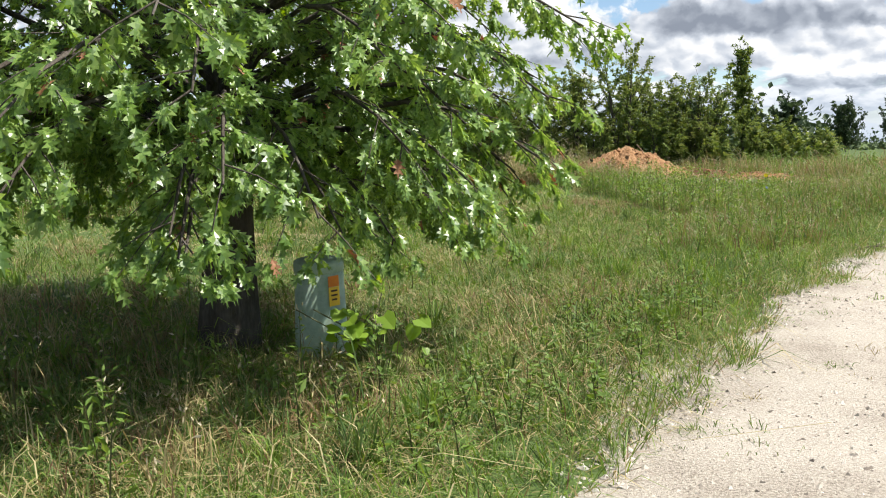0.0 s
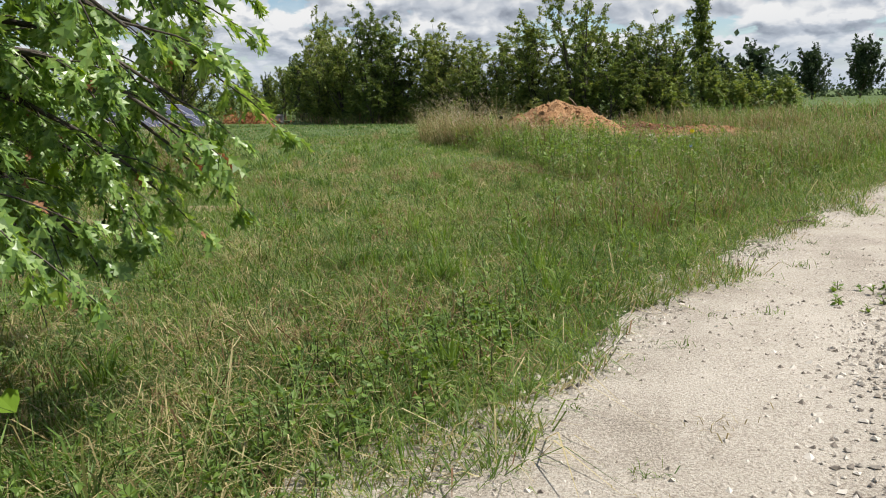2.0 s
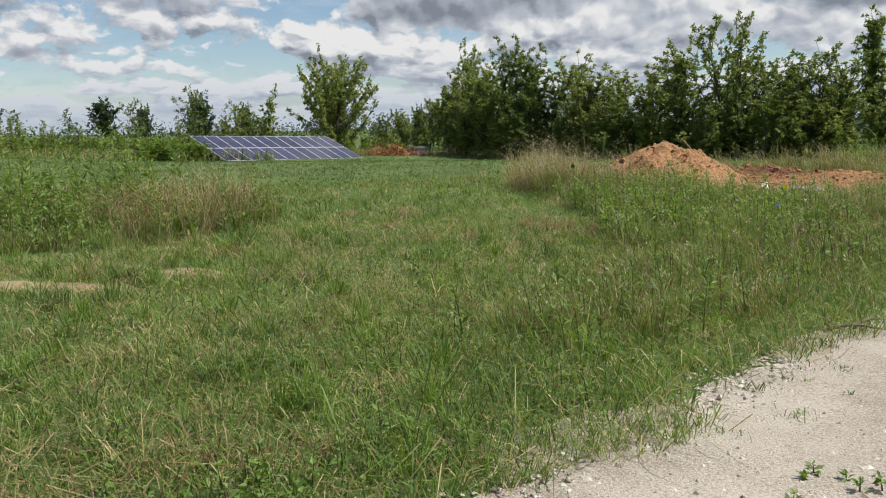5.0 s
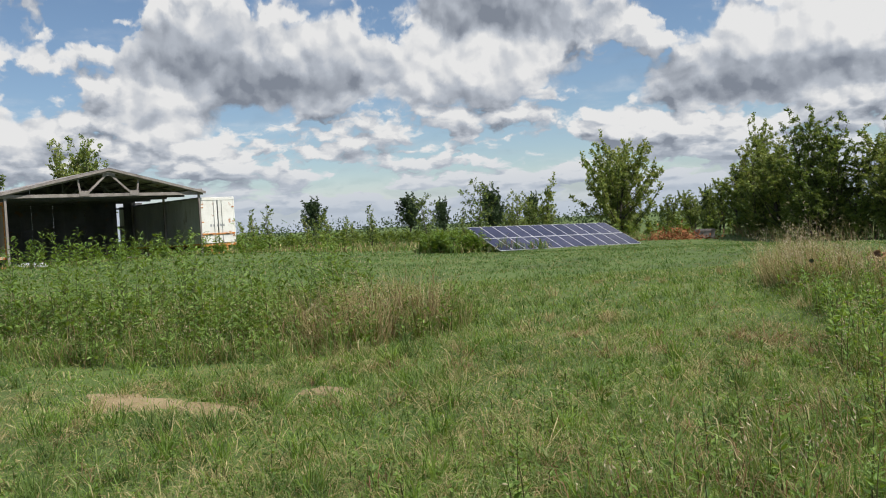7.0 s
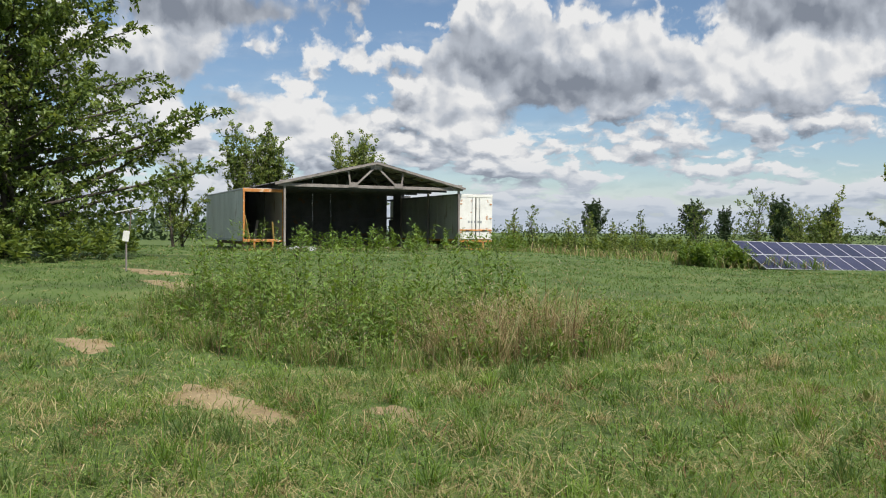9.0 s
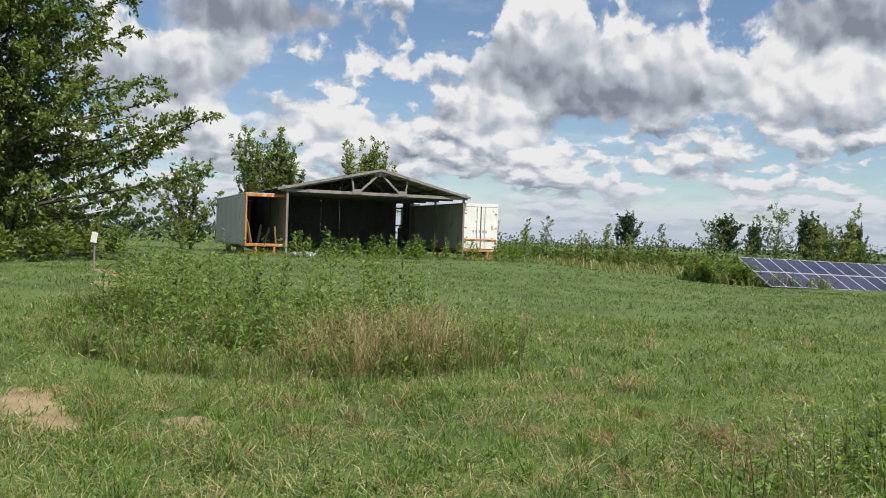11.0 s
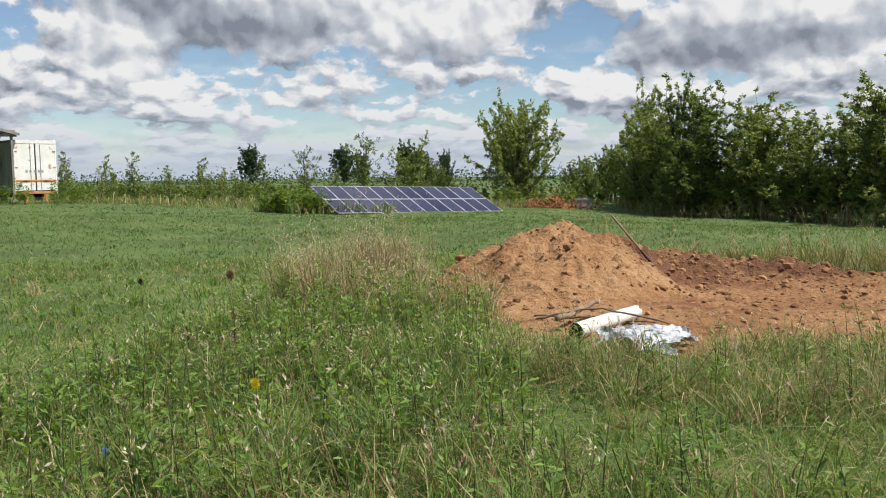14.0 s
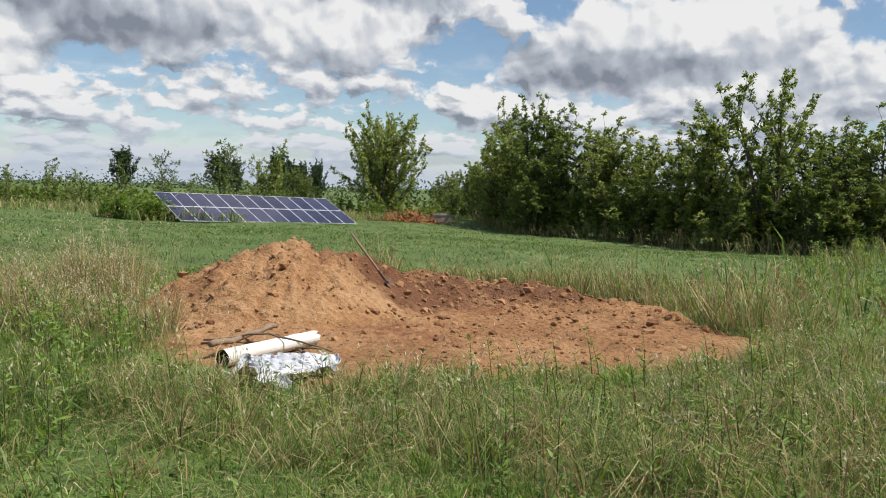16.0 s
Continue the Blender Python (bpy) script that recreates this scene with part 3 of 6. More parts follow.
def build_barn():
    barn = empty("shed", BARN, "open shed with weathered timber trusses roofed between two trailers", "shed")
    depth, L, R, ap, ev = 10.6, -12.95, 0.15, -6.3, 4.28
    apz = 5.84
    for k, (x0, x1) in enumerate(((L - 0.25, ap), (R + 0.1, ap))):
        h = Heap()
        n = 96
        ys = np.linspace(-0.55, depth + 0.3, n)
        z0 = ev - 0.02
        for s in (0, 0.03):
            z = 0.02 * (np.arange(n) % 4 < 2) + s
            A = np.stack([np.full(n, x0), ys, z0 + z], 1)
            B = np.stack([np.full(n, x1), ys, apz + z], 1)
            i = np.arange(n - 1)
            h.add(np.vstack([A, B]), np.stack([i, i + 1, n + i + 1, n + i], -1))
        me = h.mesh("roof_panel", (M["roof"],))
        part("roof", me, None, barn, "rust-streaked corrugated roof sheets")
        a, b = Vector((x0, -0.57, ev - 0.06)), Vector((x1, -0.57, apz - 0.06))
        part("fascia", beam(a, b, 0.035, 0.16), M["oldwood"], barn)
    for j, y in enumerate(np.linspace(-0.35, depth - 0.1, 5)):
        bars = [((L, y, ev - 0.1), (R, y, ev - 0.1), 0.2), ((L, y, ev - 0.05), (ap, y, apz - 0.13), 0.22), ((R, y, ev - 0.05), (ap, y, apz - 0.13), 0.22),
                ((-8.1, y, 4.2), (-8.25, y, 5.24), 0.12), ((-4.5, y, 4.2), (-4.35, y, 5.24), 0.12), ((-7.75, y, 4.25), (ap, y, apz - 0.25), 0.13), ((-4.85, y, 4.25), (ap, y, apz - 0.25), 0.13)]
        for k, (a, b, w) in enumerate(bars):
            # trusses behind the front one get the shade colour instead of weathered wood
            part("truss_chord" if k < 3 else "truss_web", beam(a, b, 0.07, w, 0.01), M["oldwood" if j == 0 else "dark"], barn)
        for x, z, s in ((ap, apz - 0.26, 0.55), (-7.9, 4.3, 0.42), (-4.7, 4.3, 0.42), (L + 0.45, ev + 0.02, 0.5), (R - 0.45, ev + 0.02, 0.5)):
            if j == 0:
                part("gusset", box((s * 1.5, 0.025, s * 0.75), (x, y - 0.05, z), bevel=0.004), M["oldwood"], barn)
    for x in np.linspace(L + 0.8, R - 0.8, 11):
        z = ev + (apz - ev) * (1 - abs(x - ap) / (ap - L if x < ap else R - ap)) - 0.05
        # purlins darkened by colour as part of the shaded interior
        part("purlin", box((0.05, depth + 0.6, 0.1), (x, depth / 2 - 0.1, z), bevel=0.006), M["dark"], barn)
    # back wall of upright sheets, with one sheet missing; the interior's shade is in their colour
    xs = np.arange(L + 0.2, R - 0.1, 0.75)
    for x in xs:
        top = ev + (apz - ev) * (1 - abs(x + 0.37 - ap) / 6.6) - 0.15
        lo = -0.05
        if -1.6 < x < -0.9:
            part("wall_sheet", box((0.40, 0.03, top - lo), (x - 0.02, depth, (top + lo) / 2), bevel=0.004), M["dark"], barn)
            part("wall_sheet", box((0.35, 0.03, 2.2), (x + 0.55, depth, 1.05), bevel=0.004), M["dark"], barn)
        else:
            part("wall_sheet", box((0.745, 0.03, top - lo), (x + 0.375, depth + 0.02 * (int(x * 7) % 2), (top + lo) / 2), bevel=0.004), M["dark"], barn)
    # girts painted in the same shade colour, so they sink into the wall
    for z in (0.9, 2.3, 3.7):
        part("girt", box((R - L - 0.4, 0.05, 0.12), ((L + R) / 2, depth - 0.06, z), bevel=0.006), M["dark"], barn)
    for x in (L + 0.45, R - 0.3):
        for y in (-0.3, 5.0, depth - 0.2):
            part("post", box((0.14, 0.14, ev - 0.15 + 0.3), (x, y, (ev - 0.45) / 2 + 0.0), bevel=0.012), M["oldwood"], barn)
    return barn


build_barn()


def build_trailer(x0, closed, label):
    m = BARN @ pose(x0, 0, 0)
    t = empty("semi_trailer", m, label, "trailer")
    W, Ln, fl, top = 2.62, 13.2, 0.62, 3.86
    for s, x in ((0, 0.02), (1, W - 0.02)):
        bm = box((0.04, Ln, top - fl), (x, Ln / 2, (top + fl) / 2), bevel=0.01)
        part("side_wall", bm, M["trailer"], t)
        for y in np.arange(1.2, Ln, 1.2):
            part("side_rib", box((0.03, 0.06, top - fl - 0.1), (x + (-0.012 if s == 0 else 0.012), y, (top + fl) / 2), bevel=0.006), M["trailer"], t)
        part("side_rail", box((0.06, Ln, 0.16), (x + (-0.02 if s == 0 else 0.02), Ln / 2, fl + 0.02), bevel=0.01), M["rust" if closed else "steel"], t)
        part("top_rail", box((0.06, Ln, 0.10), (x + (-0.02 if s == 0 else 0.02), Ln / 2, top - 0.02), bevel=0.01), M["steel"], t)
    part("front_wall", box((W - 0.1, 0.05, top - fl), (W / 2, Ln - 0.03, (top + fl) / 2)), M["trailer"], t)
    part("roof", box((W, Ln, 0.03), (W / 2, Ln / 2, top + 0.045), bevel=0.01), M["trailer"], t)
    part("deck", box((W - 0.1, Ln, 0.08), (W / 2, Ln / 2, fl + 0.02)), M["stick"], t)
    for x in (0.8, 1.8):
        part("chassis_rail", box((0.12, Ln - 0.4, 0.3), (x, Ln / 2, fl - 0.18)), M["iron"], t)
    for y in (0.9, 7.0, Ln - 1.2):
        for x in (0.8, 1.8):
            part("support_block", box((0.35, 0.35, 0.62), (x, y, -0.02 + 0.0), bevel=0.02), M["oldwood"], t)
    for x in (0.05, W - 0.05):
        part("rear_post", box((0.11, 0.12, top - fl + 0.1), (x, -0.04, (top + fl) / 2), bevel=0.012), M["white" if closed else "rust"], t)
    part("rear_header", box((W + 0.02, 0.13, 0.2), (W / 2, -0.045, top - 0.08), bevel=0.015), M["white" if closed else "rust"], t, "rust-eaten header")
    part("rear_sill", box((W + 0.02, 0.14, 0.17), (W / 2, -0.05, fl - 0.02), bevel=0.015), M["rust"], t)
    for x in (0.72, 1.9):
        part("bumper_leg", box((0.13, 0.08, 0.55), (x, -0.06, fl - 0.36), bevel=0.01), M["rust"], t)
    part("bumper_bar", box((W - 0.5 if closed else 2.5, 0.1, 0.12), (W / 2, -0.07, fl - 0.60), bevel=0.012), M["rust"], t)
    if closed:
        for k in (0, 1):
            x = W / 4 + k * W / 2
            d = part("door", box((W / 2 - 0.08, 0.06, top - fl - 0.85), (x, -0.06, (top + fl) / 2 + 0.25), bevel=0.012), M["white"], t)
            lo = part("lower_door_panel", box((W / 2 - 0.08, 0.06, 0.55), (x, -0.06, fl + 0.39), bevel=0.012), M["white"], t, "rust-stained white panel")
            part("lock_rod", box((0.035, 0.035, top - fl - 0.4), (x + (0.35 if k == 0 else -0.35), -0.115, (top + fl) / 2), bevel=0.01), M["steel"], t)
            for z in (1.2, 2.2, 3.2):
                part("hinge", box((0.16, 0.03, 0.07), (0.14 if k == 0 else W - 0.14, -0.105, z), bevel=0.006), M["rust"], t)
            part("rod_handle", box((0.3, 0.03, 0.05), (x, -0.14, 1.35), bevel=0.008), M["iron"], t)
        part("rub_strip", box((W - 0.1, 0.05, 0.12), (W / 2, -0.1, fl + 0.74), bevel=0.01), M["rust"], t)
        for x in (0.75, 0.98, 1.25, 1.5, 1.72):
            part("lettering_bar", box((0.14, 0.006, 0.16), (x, -0.096, 1.95), bevel=0.0), M["steel"], t, "faded illegible lettering")
    return t


build_trailer(-15.1, False, "old doorless semi-trailer with an orange rusted rear frame")
build_trailer(0.0, True, "white semi-trailer with closed rust-streaked rear doors")


def loose_boards():
    for k, (a, b, w, mt, lab) in enumerate((((-14.6, 0.5, 0.69), (-14.95, 0.3, 2.2), 0.22, "plank", "yellow sawn board leaning in the open trailer"), ((-13.9, 2.0, 0.69), (-13.65, 2.3, 1.9), 0.16, "oldwood", "grey board leaning in the open trailer"),
                                            ((-13.5, 1.6, 0.69), (-13.2, 1.9, 1.7), 0.14, "oldwood", "grey board leaning in the open trailer"), ((-13.0, 0.5, 0.69), (-13.15, 0.25, 1.8), 0.1, "plank", "thin yellow batten leaning in the open trailer"))):
        e = empty("board", BARN, lab, "board", "boards leaning in the trailer")
        part("plank", beam(a, b, w, 0.04), M[mt], e)
    # odds and ends on the ground before the shed
    for k in range(9):
        e = empty("scrap_board", BARN @ pose(-12.0 + rng.uniform(0, 9), rng.uniform(-0.5, 5.0), -0.02, 0, 0, rng.uniform(0, 180)), "grey scrap board lying on the ground in the shed", "board", "scrap in the shed")
        part("plank", box((rng.uniform(1.2, 2.6), 0.18, 0.05), (0, 0, 0.045), (rng.uniform(-3, 3), 0, 0)), M["oldwood" if k % 3 else "rust"], e)
    for k, x in enumerate((-11.9, -11.2)):
        bm = bmesh.new()
        bmesh.ops.create_icosphere(bm, subdivisions=3, radius=1.0)
        for v in bm.verts:
            n = noise.noise(v.co * 1.8 + Vector((k * 5, 0, 0)))
            v.co = Vector((v.co.x * 0.55 * (1 + 0.4 * n), v.co.y * 0.4 * (1 + 0.4 * n), max(v.co.z, -0.2) * 0.22 * (1 + 0.7 * n)))
        sack = empty("feed_sack", BARN @ pose(x, -0.9 - 0.3 * k, 0.02), "crumpled white sack lying on the ground before the shed", "sack", "sacks before the shed")
        part("bag", bm, M["tarp"], sack, smooth=True)
    e = empty("wooden_pallet", BARN @ pose(-4.6, 1.4, 0.0, 0, 0, 8), "grey wooden pallet on the ground inside the shed", "pallet")
    for y in np.linspace(-0.45, 0.45, 6):
        part("deck_board", box((1.2, 0.1, 0.022), (0, y, 0.125), bevel=0.004), M["oldwood"], e)
    for x in (-0.55, 0, 0.55):
        part("runner", box((0.05, 1.0, 0.1), (x, 0, 0.06), bevel=0.004), M["oldwood"], e)


loose_boards()

# ---- solar array ----


def build_solar():
    tl, tr = Vector((-32.17, 62.13, 1.56)), Vector((-27.2, 74.2, 1.26))
    u = (tr - tl).normalized()
    out = Vector((0.87, -0.49, 0)).normalized()
    out = (out - u * out.dot(u)).normalized()
    down = (out * 3.75 + Vector((0, 0, -1.62))).normalized()
    nrm = u.cross(down)
    if nrm.z < 0:
        nrm = -nrm
    base = Matrix((u, down, nrm)).transposed().to_4x4()
    base.translation = tl
    arr = empty("solar_array", base, "ground-mounted array of dark blue silver-framed solar panels", "solar array")
    w, h = (tr - tl).length / 12, 2.05
    cell = box((w - 0.05, h - 0.05, 0.03), (0, 0, 0), bevel=0.004)
    cm = bpy.data.meshes.new("panel")
    cell.to_mesh(cm)
    cell.free()
    cm.materials.append(M["panel"])
    fb = bmesh.new()
    for sx in (-1, 1):
        box((0.034, h - 0.004, 0.045), (sx * (w / 2 - 0.019), 0, 0.004), bevel=0.004, bm=fb)
    for sy in (-1, 1):
        box((w - 0.07, 0.034, 0.045), (0, sy * (h / 2 - 0.019), 0.004), bevel=0.004, bm=fb)
    fm = bpy.data.meshes.new("frame")
    fb.to_mesh(fm)
    fb.free()
    fm.materials.append(M["alu"])
    for r in range(2):
        for c in range(12):
            p = new("panel", cm)
            p.parent, p.location = arr, ((c + 0.5) * w, (r + 0.5) * (h + 0.03), 0)
            q = new("panel_frame", fm)
            q.parent = p
    for y in (0.5, 1.5, 2.6, 3.6):
        part("rail", box((12 * w + 0.1, 0.05, 0.06), (6 * w, y, -0.07), bevel=0.006), M["alu"], arr)
    inv = base.inverted()
    for c in np.linspace(0.6, 12 * w - 0.6, 6):
        for y in (0.55, 3.3):
            top = base @ Vector((c, y, -0.1))
            g = float(land(top.x, top.y)) - 0.1
            part("post", beam(inv @ Vector((top.x, top.y, g)), inv @ top, 0.07, 0.07), M["steel"], arr)
    return arr


build_solar()

# ---- dirt pile ----


def dirt_height(X, Y):
    g = land(X, Y)

    def hill(cx, cy, hx, rx, ry, a, p=1.0):
        c, s = math.cos(a), math.sin(a)
        dx, dy = X - cx, Y - cy
        q = ((dx * c + dy * s) / rx) ** 2 + ((-dx * s + dy * c) / ry) ** 2
        return hx * np.clip(1 - q ** 0.62, 0, None) ** p

    z = hill(-0.15, 30.75, 0.92, 1.95, 2.0, 0.6, 0.85)
    z = np.maximum(z, hill(-0.2, 32.2, 0.70, 1.55, 1.4, 0.3, 0.8))
    z = np.maximum(z, hill(0.40, 31.35, 0.86, 1.35, 1.3, 0.4, 0.8))
    z = np.maximum(z, hill(0.75, 33.55, 0.36, 1.6, 0.9, 0.2))
    z = np.maximum(z, hill(2.3, 33.9, 0.24, 1.9, 0.75, -0.2))
    z = np.maximum(z, hill(4.2, 33.0, 0.16, 1.6, 0.7, -0.4))
    z = z * (1 - 0.8 * np.exp(-((X - 1.25) / 0.6) ** 2 - ((Y - 31.75) / 0.75) ** 2))
    n = np.zeros(X.shape)
    for i in np.ndindex(X.shape):
        p = Vector((X[i], Y[i], 0))
        n[i] = 0.11 * noise.fractal(p * 1.7, 0.75, 2.1, 4) + 0.17 * abs(noise.noise(p * 3.6)) + 0.085 * abs(noise.noise(p * 8.5)) + 0.03 * noise.noise(p * 19)
    return g + 0.90 * z + n * (0.32 + np.clip(z * 1.6, 0, 0.8)) + 0.02


def build_dirt():
    n = 280
    t = np.linspace(0, 2 * math.pi, n, endpoint=False)
    C = np.array(DIRT_C)
    D = DIRT_POLY - C
    ang, rad = np.arctan2(D[:, 1], D[:, 0]), np.hypot(D[:, 0], D[:, 1])
    o = np.argsort(ang)
    R = np.interp(t, ang[o], rad[o], period=2 * math.pi)
    for _ in range(3):
        R = (np.roll(R, 1) + 2 * R + np.roll(R, -1)) / 4
    R = R * (1 + 0.05 * np.sin(9 * t + 1) + 0.04 * np.sin(23 * t)) + 0.25
    k = 110
    f = np.linspace(0.01, 1, k)
    X = C[0] + np.outer(R * np.cos(t), f)
    Y = C[1] + np.outer(R * np.sin(t), f)
    Z = dirt_height(X, Y)
    edge = np.clip((1 - f) / 0.10, 0, 1)[None]
    Z = (land(X, Y) - 0.05) * (1 - edge) + Z * edge
    i, j = np.meshgrid(np.arange(n), np.arange(k - 1), indexing="ij")
    i2 = (i + 1) % n
    Q = np.stack([i * k + j, i * k + j + 1, i2 * k + j + 1, i2 * k + j], -1).reshape(-1, 4)
    ob = new("clay_mound", fast_mesh("clay_mound", np.stack([X, Y, Z], -1), Q, None, (M["dirt"],), smooth=True))
    tagged(ob, "heap of reddish orange clay beside bare dug ground", "dirt mound")
    # clods
    hp = Heap()
    bm = bmesh.new()
    bmesh.ops.create_icosphere(bm, subdivisions=1, radius=1.0)
    iv = np.array([v.co for v in bm.verts])
    it = np.array([[v.index for v in f.verts] for f in bm.faces])
    bm.free()
    cnt = 2000
    a, r = rng.uniform(0, 6.283, cnt), np.sqrt(rng.random(cnt)) * 0.92
    rr = np.interp(a, t, R, period=2 * math.pi)
    x, y = C[0] + rr * r * np.cos(a), C[1] + rr * r * np.sin(a)
    x[:350], y[:350] = rng.normal(0.2, 1.1, 350), rng.normal(31.2, 1.2, 350)
    x[900:1300], y[900:1300] = rng.normal(2.2, 1.4, 400), rng.normal(33.3, 0.5, 400)
    ok = inside(DIRT_POLY, x, y)
    x, y = x[ok], y[ok]
    z = dirt_height(x[:, None], y[:, None])[:, 0]
    s = rng.lognormal(math.log(0.019), 0.62, len(x)).clip(0.008, 0.10)
    for q in range(len(x)):
        hp.add(iv * rng.uniform(0.6, 1.25, (len(iv), 1)) * s[q] * np.array([1, rng.uniform(0.7, 1.1), 0.7]) + (x[q], y[q], z[q] + 0.2 * s[q]), None, it)
    cl = new("clay_clods", hp.mesh("clay_clods", (M["clod"],)))
    tagged(cl, "crumbled reddish clay clods scattered on the heap", "clods", kind="stuff")


build_dirt()


def dirt_at(x, y):
    return float(dirt_height(np.array([[x]]), np.array([[y]]))[0, 0])


def build_shovel():
    tip = Vector((1.0, 31.95, dirt_at(1.0, 31.95) - 0.10))
    top = Vector((0.20, 31.95, 1.46))
    ax = (top - tip).normalized()
    m = ax.to_track_quat("Z", "Y").to_matrix().to_4x4()
    m.translation = tip
    sh = empty("shovel", m, "long wooden-handled digging shovel stuck blade down in the clay", "shovel")
    Ln = (top - tip).length
    tube("handle", [(0, 0, z) for z in np.linspace(0.36, Ln, 8)], [0.017, 0.018, 0.019, 0.019, 0.019, 0.019, 0.019, 0.016], M["handle"], sh)
    tube("socket", [(0, 0, z) for z in np.linspace(0.22, 0.46, 4)], [0.026, 0.025, 0.024, 0.022], M["iron"], sh)
    h = Heap()
    for s in (0.0, -0.004):
        nx, nz = 9, 9
        P = []
        for zz in np.linspace(0, 0.28, nz):
            wd = 0.11 * min(1, (zz / 0.12) ** 0.6 if zz > 0 else 0.02)
            for xx in np.linspace(-1, 1, nx):
                P.append((xx * wd, -0.035 * (1 - xx * xx) + s + 0.03, zz))
        i, j = np.meshgrid(np.arange(nz - 1), np.arange(nx - 1), indexing="ij")
        h.add(P, np.stack([i * nx + j, i * nx + j + 1, (i + 1) * nx + j + 1, (i + 1) * nx + j], -1).reshape(-1, 4))
    part("blade", h.mesh("blade", (M["iron"],), True), None, sh)


build_shovel()


def build_log():
    a = Vector((1.78, 26.95, 0))
    b = Vector((1.93, 28.3, 0))
    ga, gb = dirt_at(a.x, a.y), dirt_at(b.x, b.y)
    r = 0.088
    e = empty("log", pose(a.x, a.y, ga + r * 0.8), "pale barkless hollow log lying on the clay", "log")
    d = Vector((b.x - a.x, b.y - a.y, gb - ga))
    n, k = 26, 16
    h = Heap()
    t = np.linspace(0, 1, n)
    ang = np.linspace(0, 2 * math.pi, k, endpoint=False)
    side, up = d.cross(Vector((0, 0, 1))).normalized(), Vector((0, 0, 1))
    for inner in (0, 1):
        V = []
        for i, tt in enumerate(t):
            for j, aa in enumerate(ang):
                w = 1 + 0.07 * noise.noise(Vector((math.cos(aa) * 2, math.sin(aa) * 2, tt * 6)))
                ragged = 0.06 * noise.noise(Vector((aa * 3, 4.0, 1))) if i in (0, n - 1) else 0
                q = (r * (1 - 0.12 * tt) if not inner else r * 0.72) * w
                V.append(d * (tt + (ragged if i else -abs(ragged) * 0.3)) + side * math.cos(aa) * q + up * math.sin(aa) * q)
        i, j = np.meshgrid(np.arange(n - 1), np.arange(k), indexing="ij")
        j2 = (j + 1) % k
        Q = np.stack([i * k + j, i * k + j2, (i + 1) * k + j2, (i + 1) * k + j], -1).reshape(-1, 4)
        h.add(V, Q, None, inner)
    N = n * k
    j = np.arange(k)
    h.Q.append(np.stack([j, (j + 1) % k, N + (j + 1) % k, N + j], -1))
    h.qm.append(np.full(k, 1))
    j0 = (n - 1) * k
    h.Q.append(np.stack([j0 + j, j0 + (j + 1) % k, N + j0 + (j + 1) % k, N + j0 + j], -1))
    h.qm.append(np.full(k, 0))
    part("trunk", h.mesh("trunk", (M["birch"], M["hollow"]), True), None, e)


build_log()


def stick(path, r0, r1, mat_, label, name="stick", lift=None):
    P = smooth3(path, 14)
    if lift is not None:
        P[:, 2] = [dirt_at(p[0], p[1]) + z for p, z in zip(P, np.interp(np.linspace(0, 1, len(P)), np.linspace(0, 1, len(lift)), lift))]
    e = empty(name, pose(*P[0]), label, "stick", "sticks by the log")
    tube("branch", P - P[0], np.linspace(r0, r1, len(P)), mat_, e, 7)


def smooth3(P, n):
    P = np.asarray(P, float)
    t = np.linspace(0, len(P) - 1, n)
    out = np.stack([np.interp(t, np.arange(len(P)), P[:, k]) for k in range(3)], 1)
    for _ in range(3):
        out[1:-1] = (out[:-2] + 2 * out[1:-1] + out[2:]) / 4
    return out


stick([(1.05, 27.5, 0), (1.7, 27.7, 0), (2.5, 27.75, 0)], 0.013, 0.010, M["stick"], "long dark rod lying across the pale log", lift=(0.05, 0.20, 0.10))
stick([(0.95, 27.65, 0), (1.6, 27.95, 0), (2.3, 27.9, 0)], 0.012, 0.009, M["stick"], "dark rod lying behind the pale log", lift=(0.05, 0.05, 0.05))
stick([(1.5, 27.1, 0), (1.45, 27.6, 0), (1.5, 28.2, 0)], 0.035, 0.028, M["handle"], "short brown stick leaning on the pale log", lift=(0.16, 0.12, 0.2))
stick([(2.0, 27.9, 0), (2.3, 27.6, 0), (2.55, 27.35, 0)], 0.014, 0.009, M["stick"], "thin dark twig lying by the pale log", lift=(0.03, 0.04, 0.03))


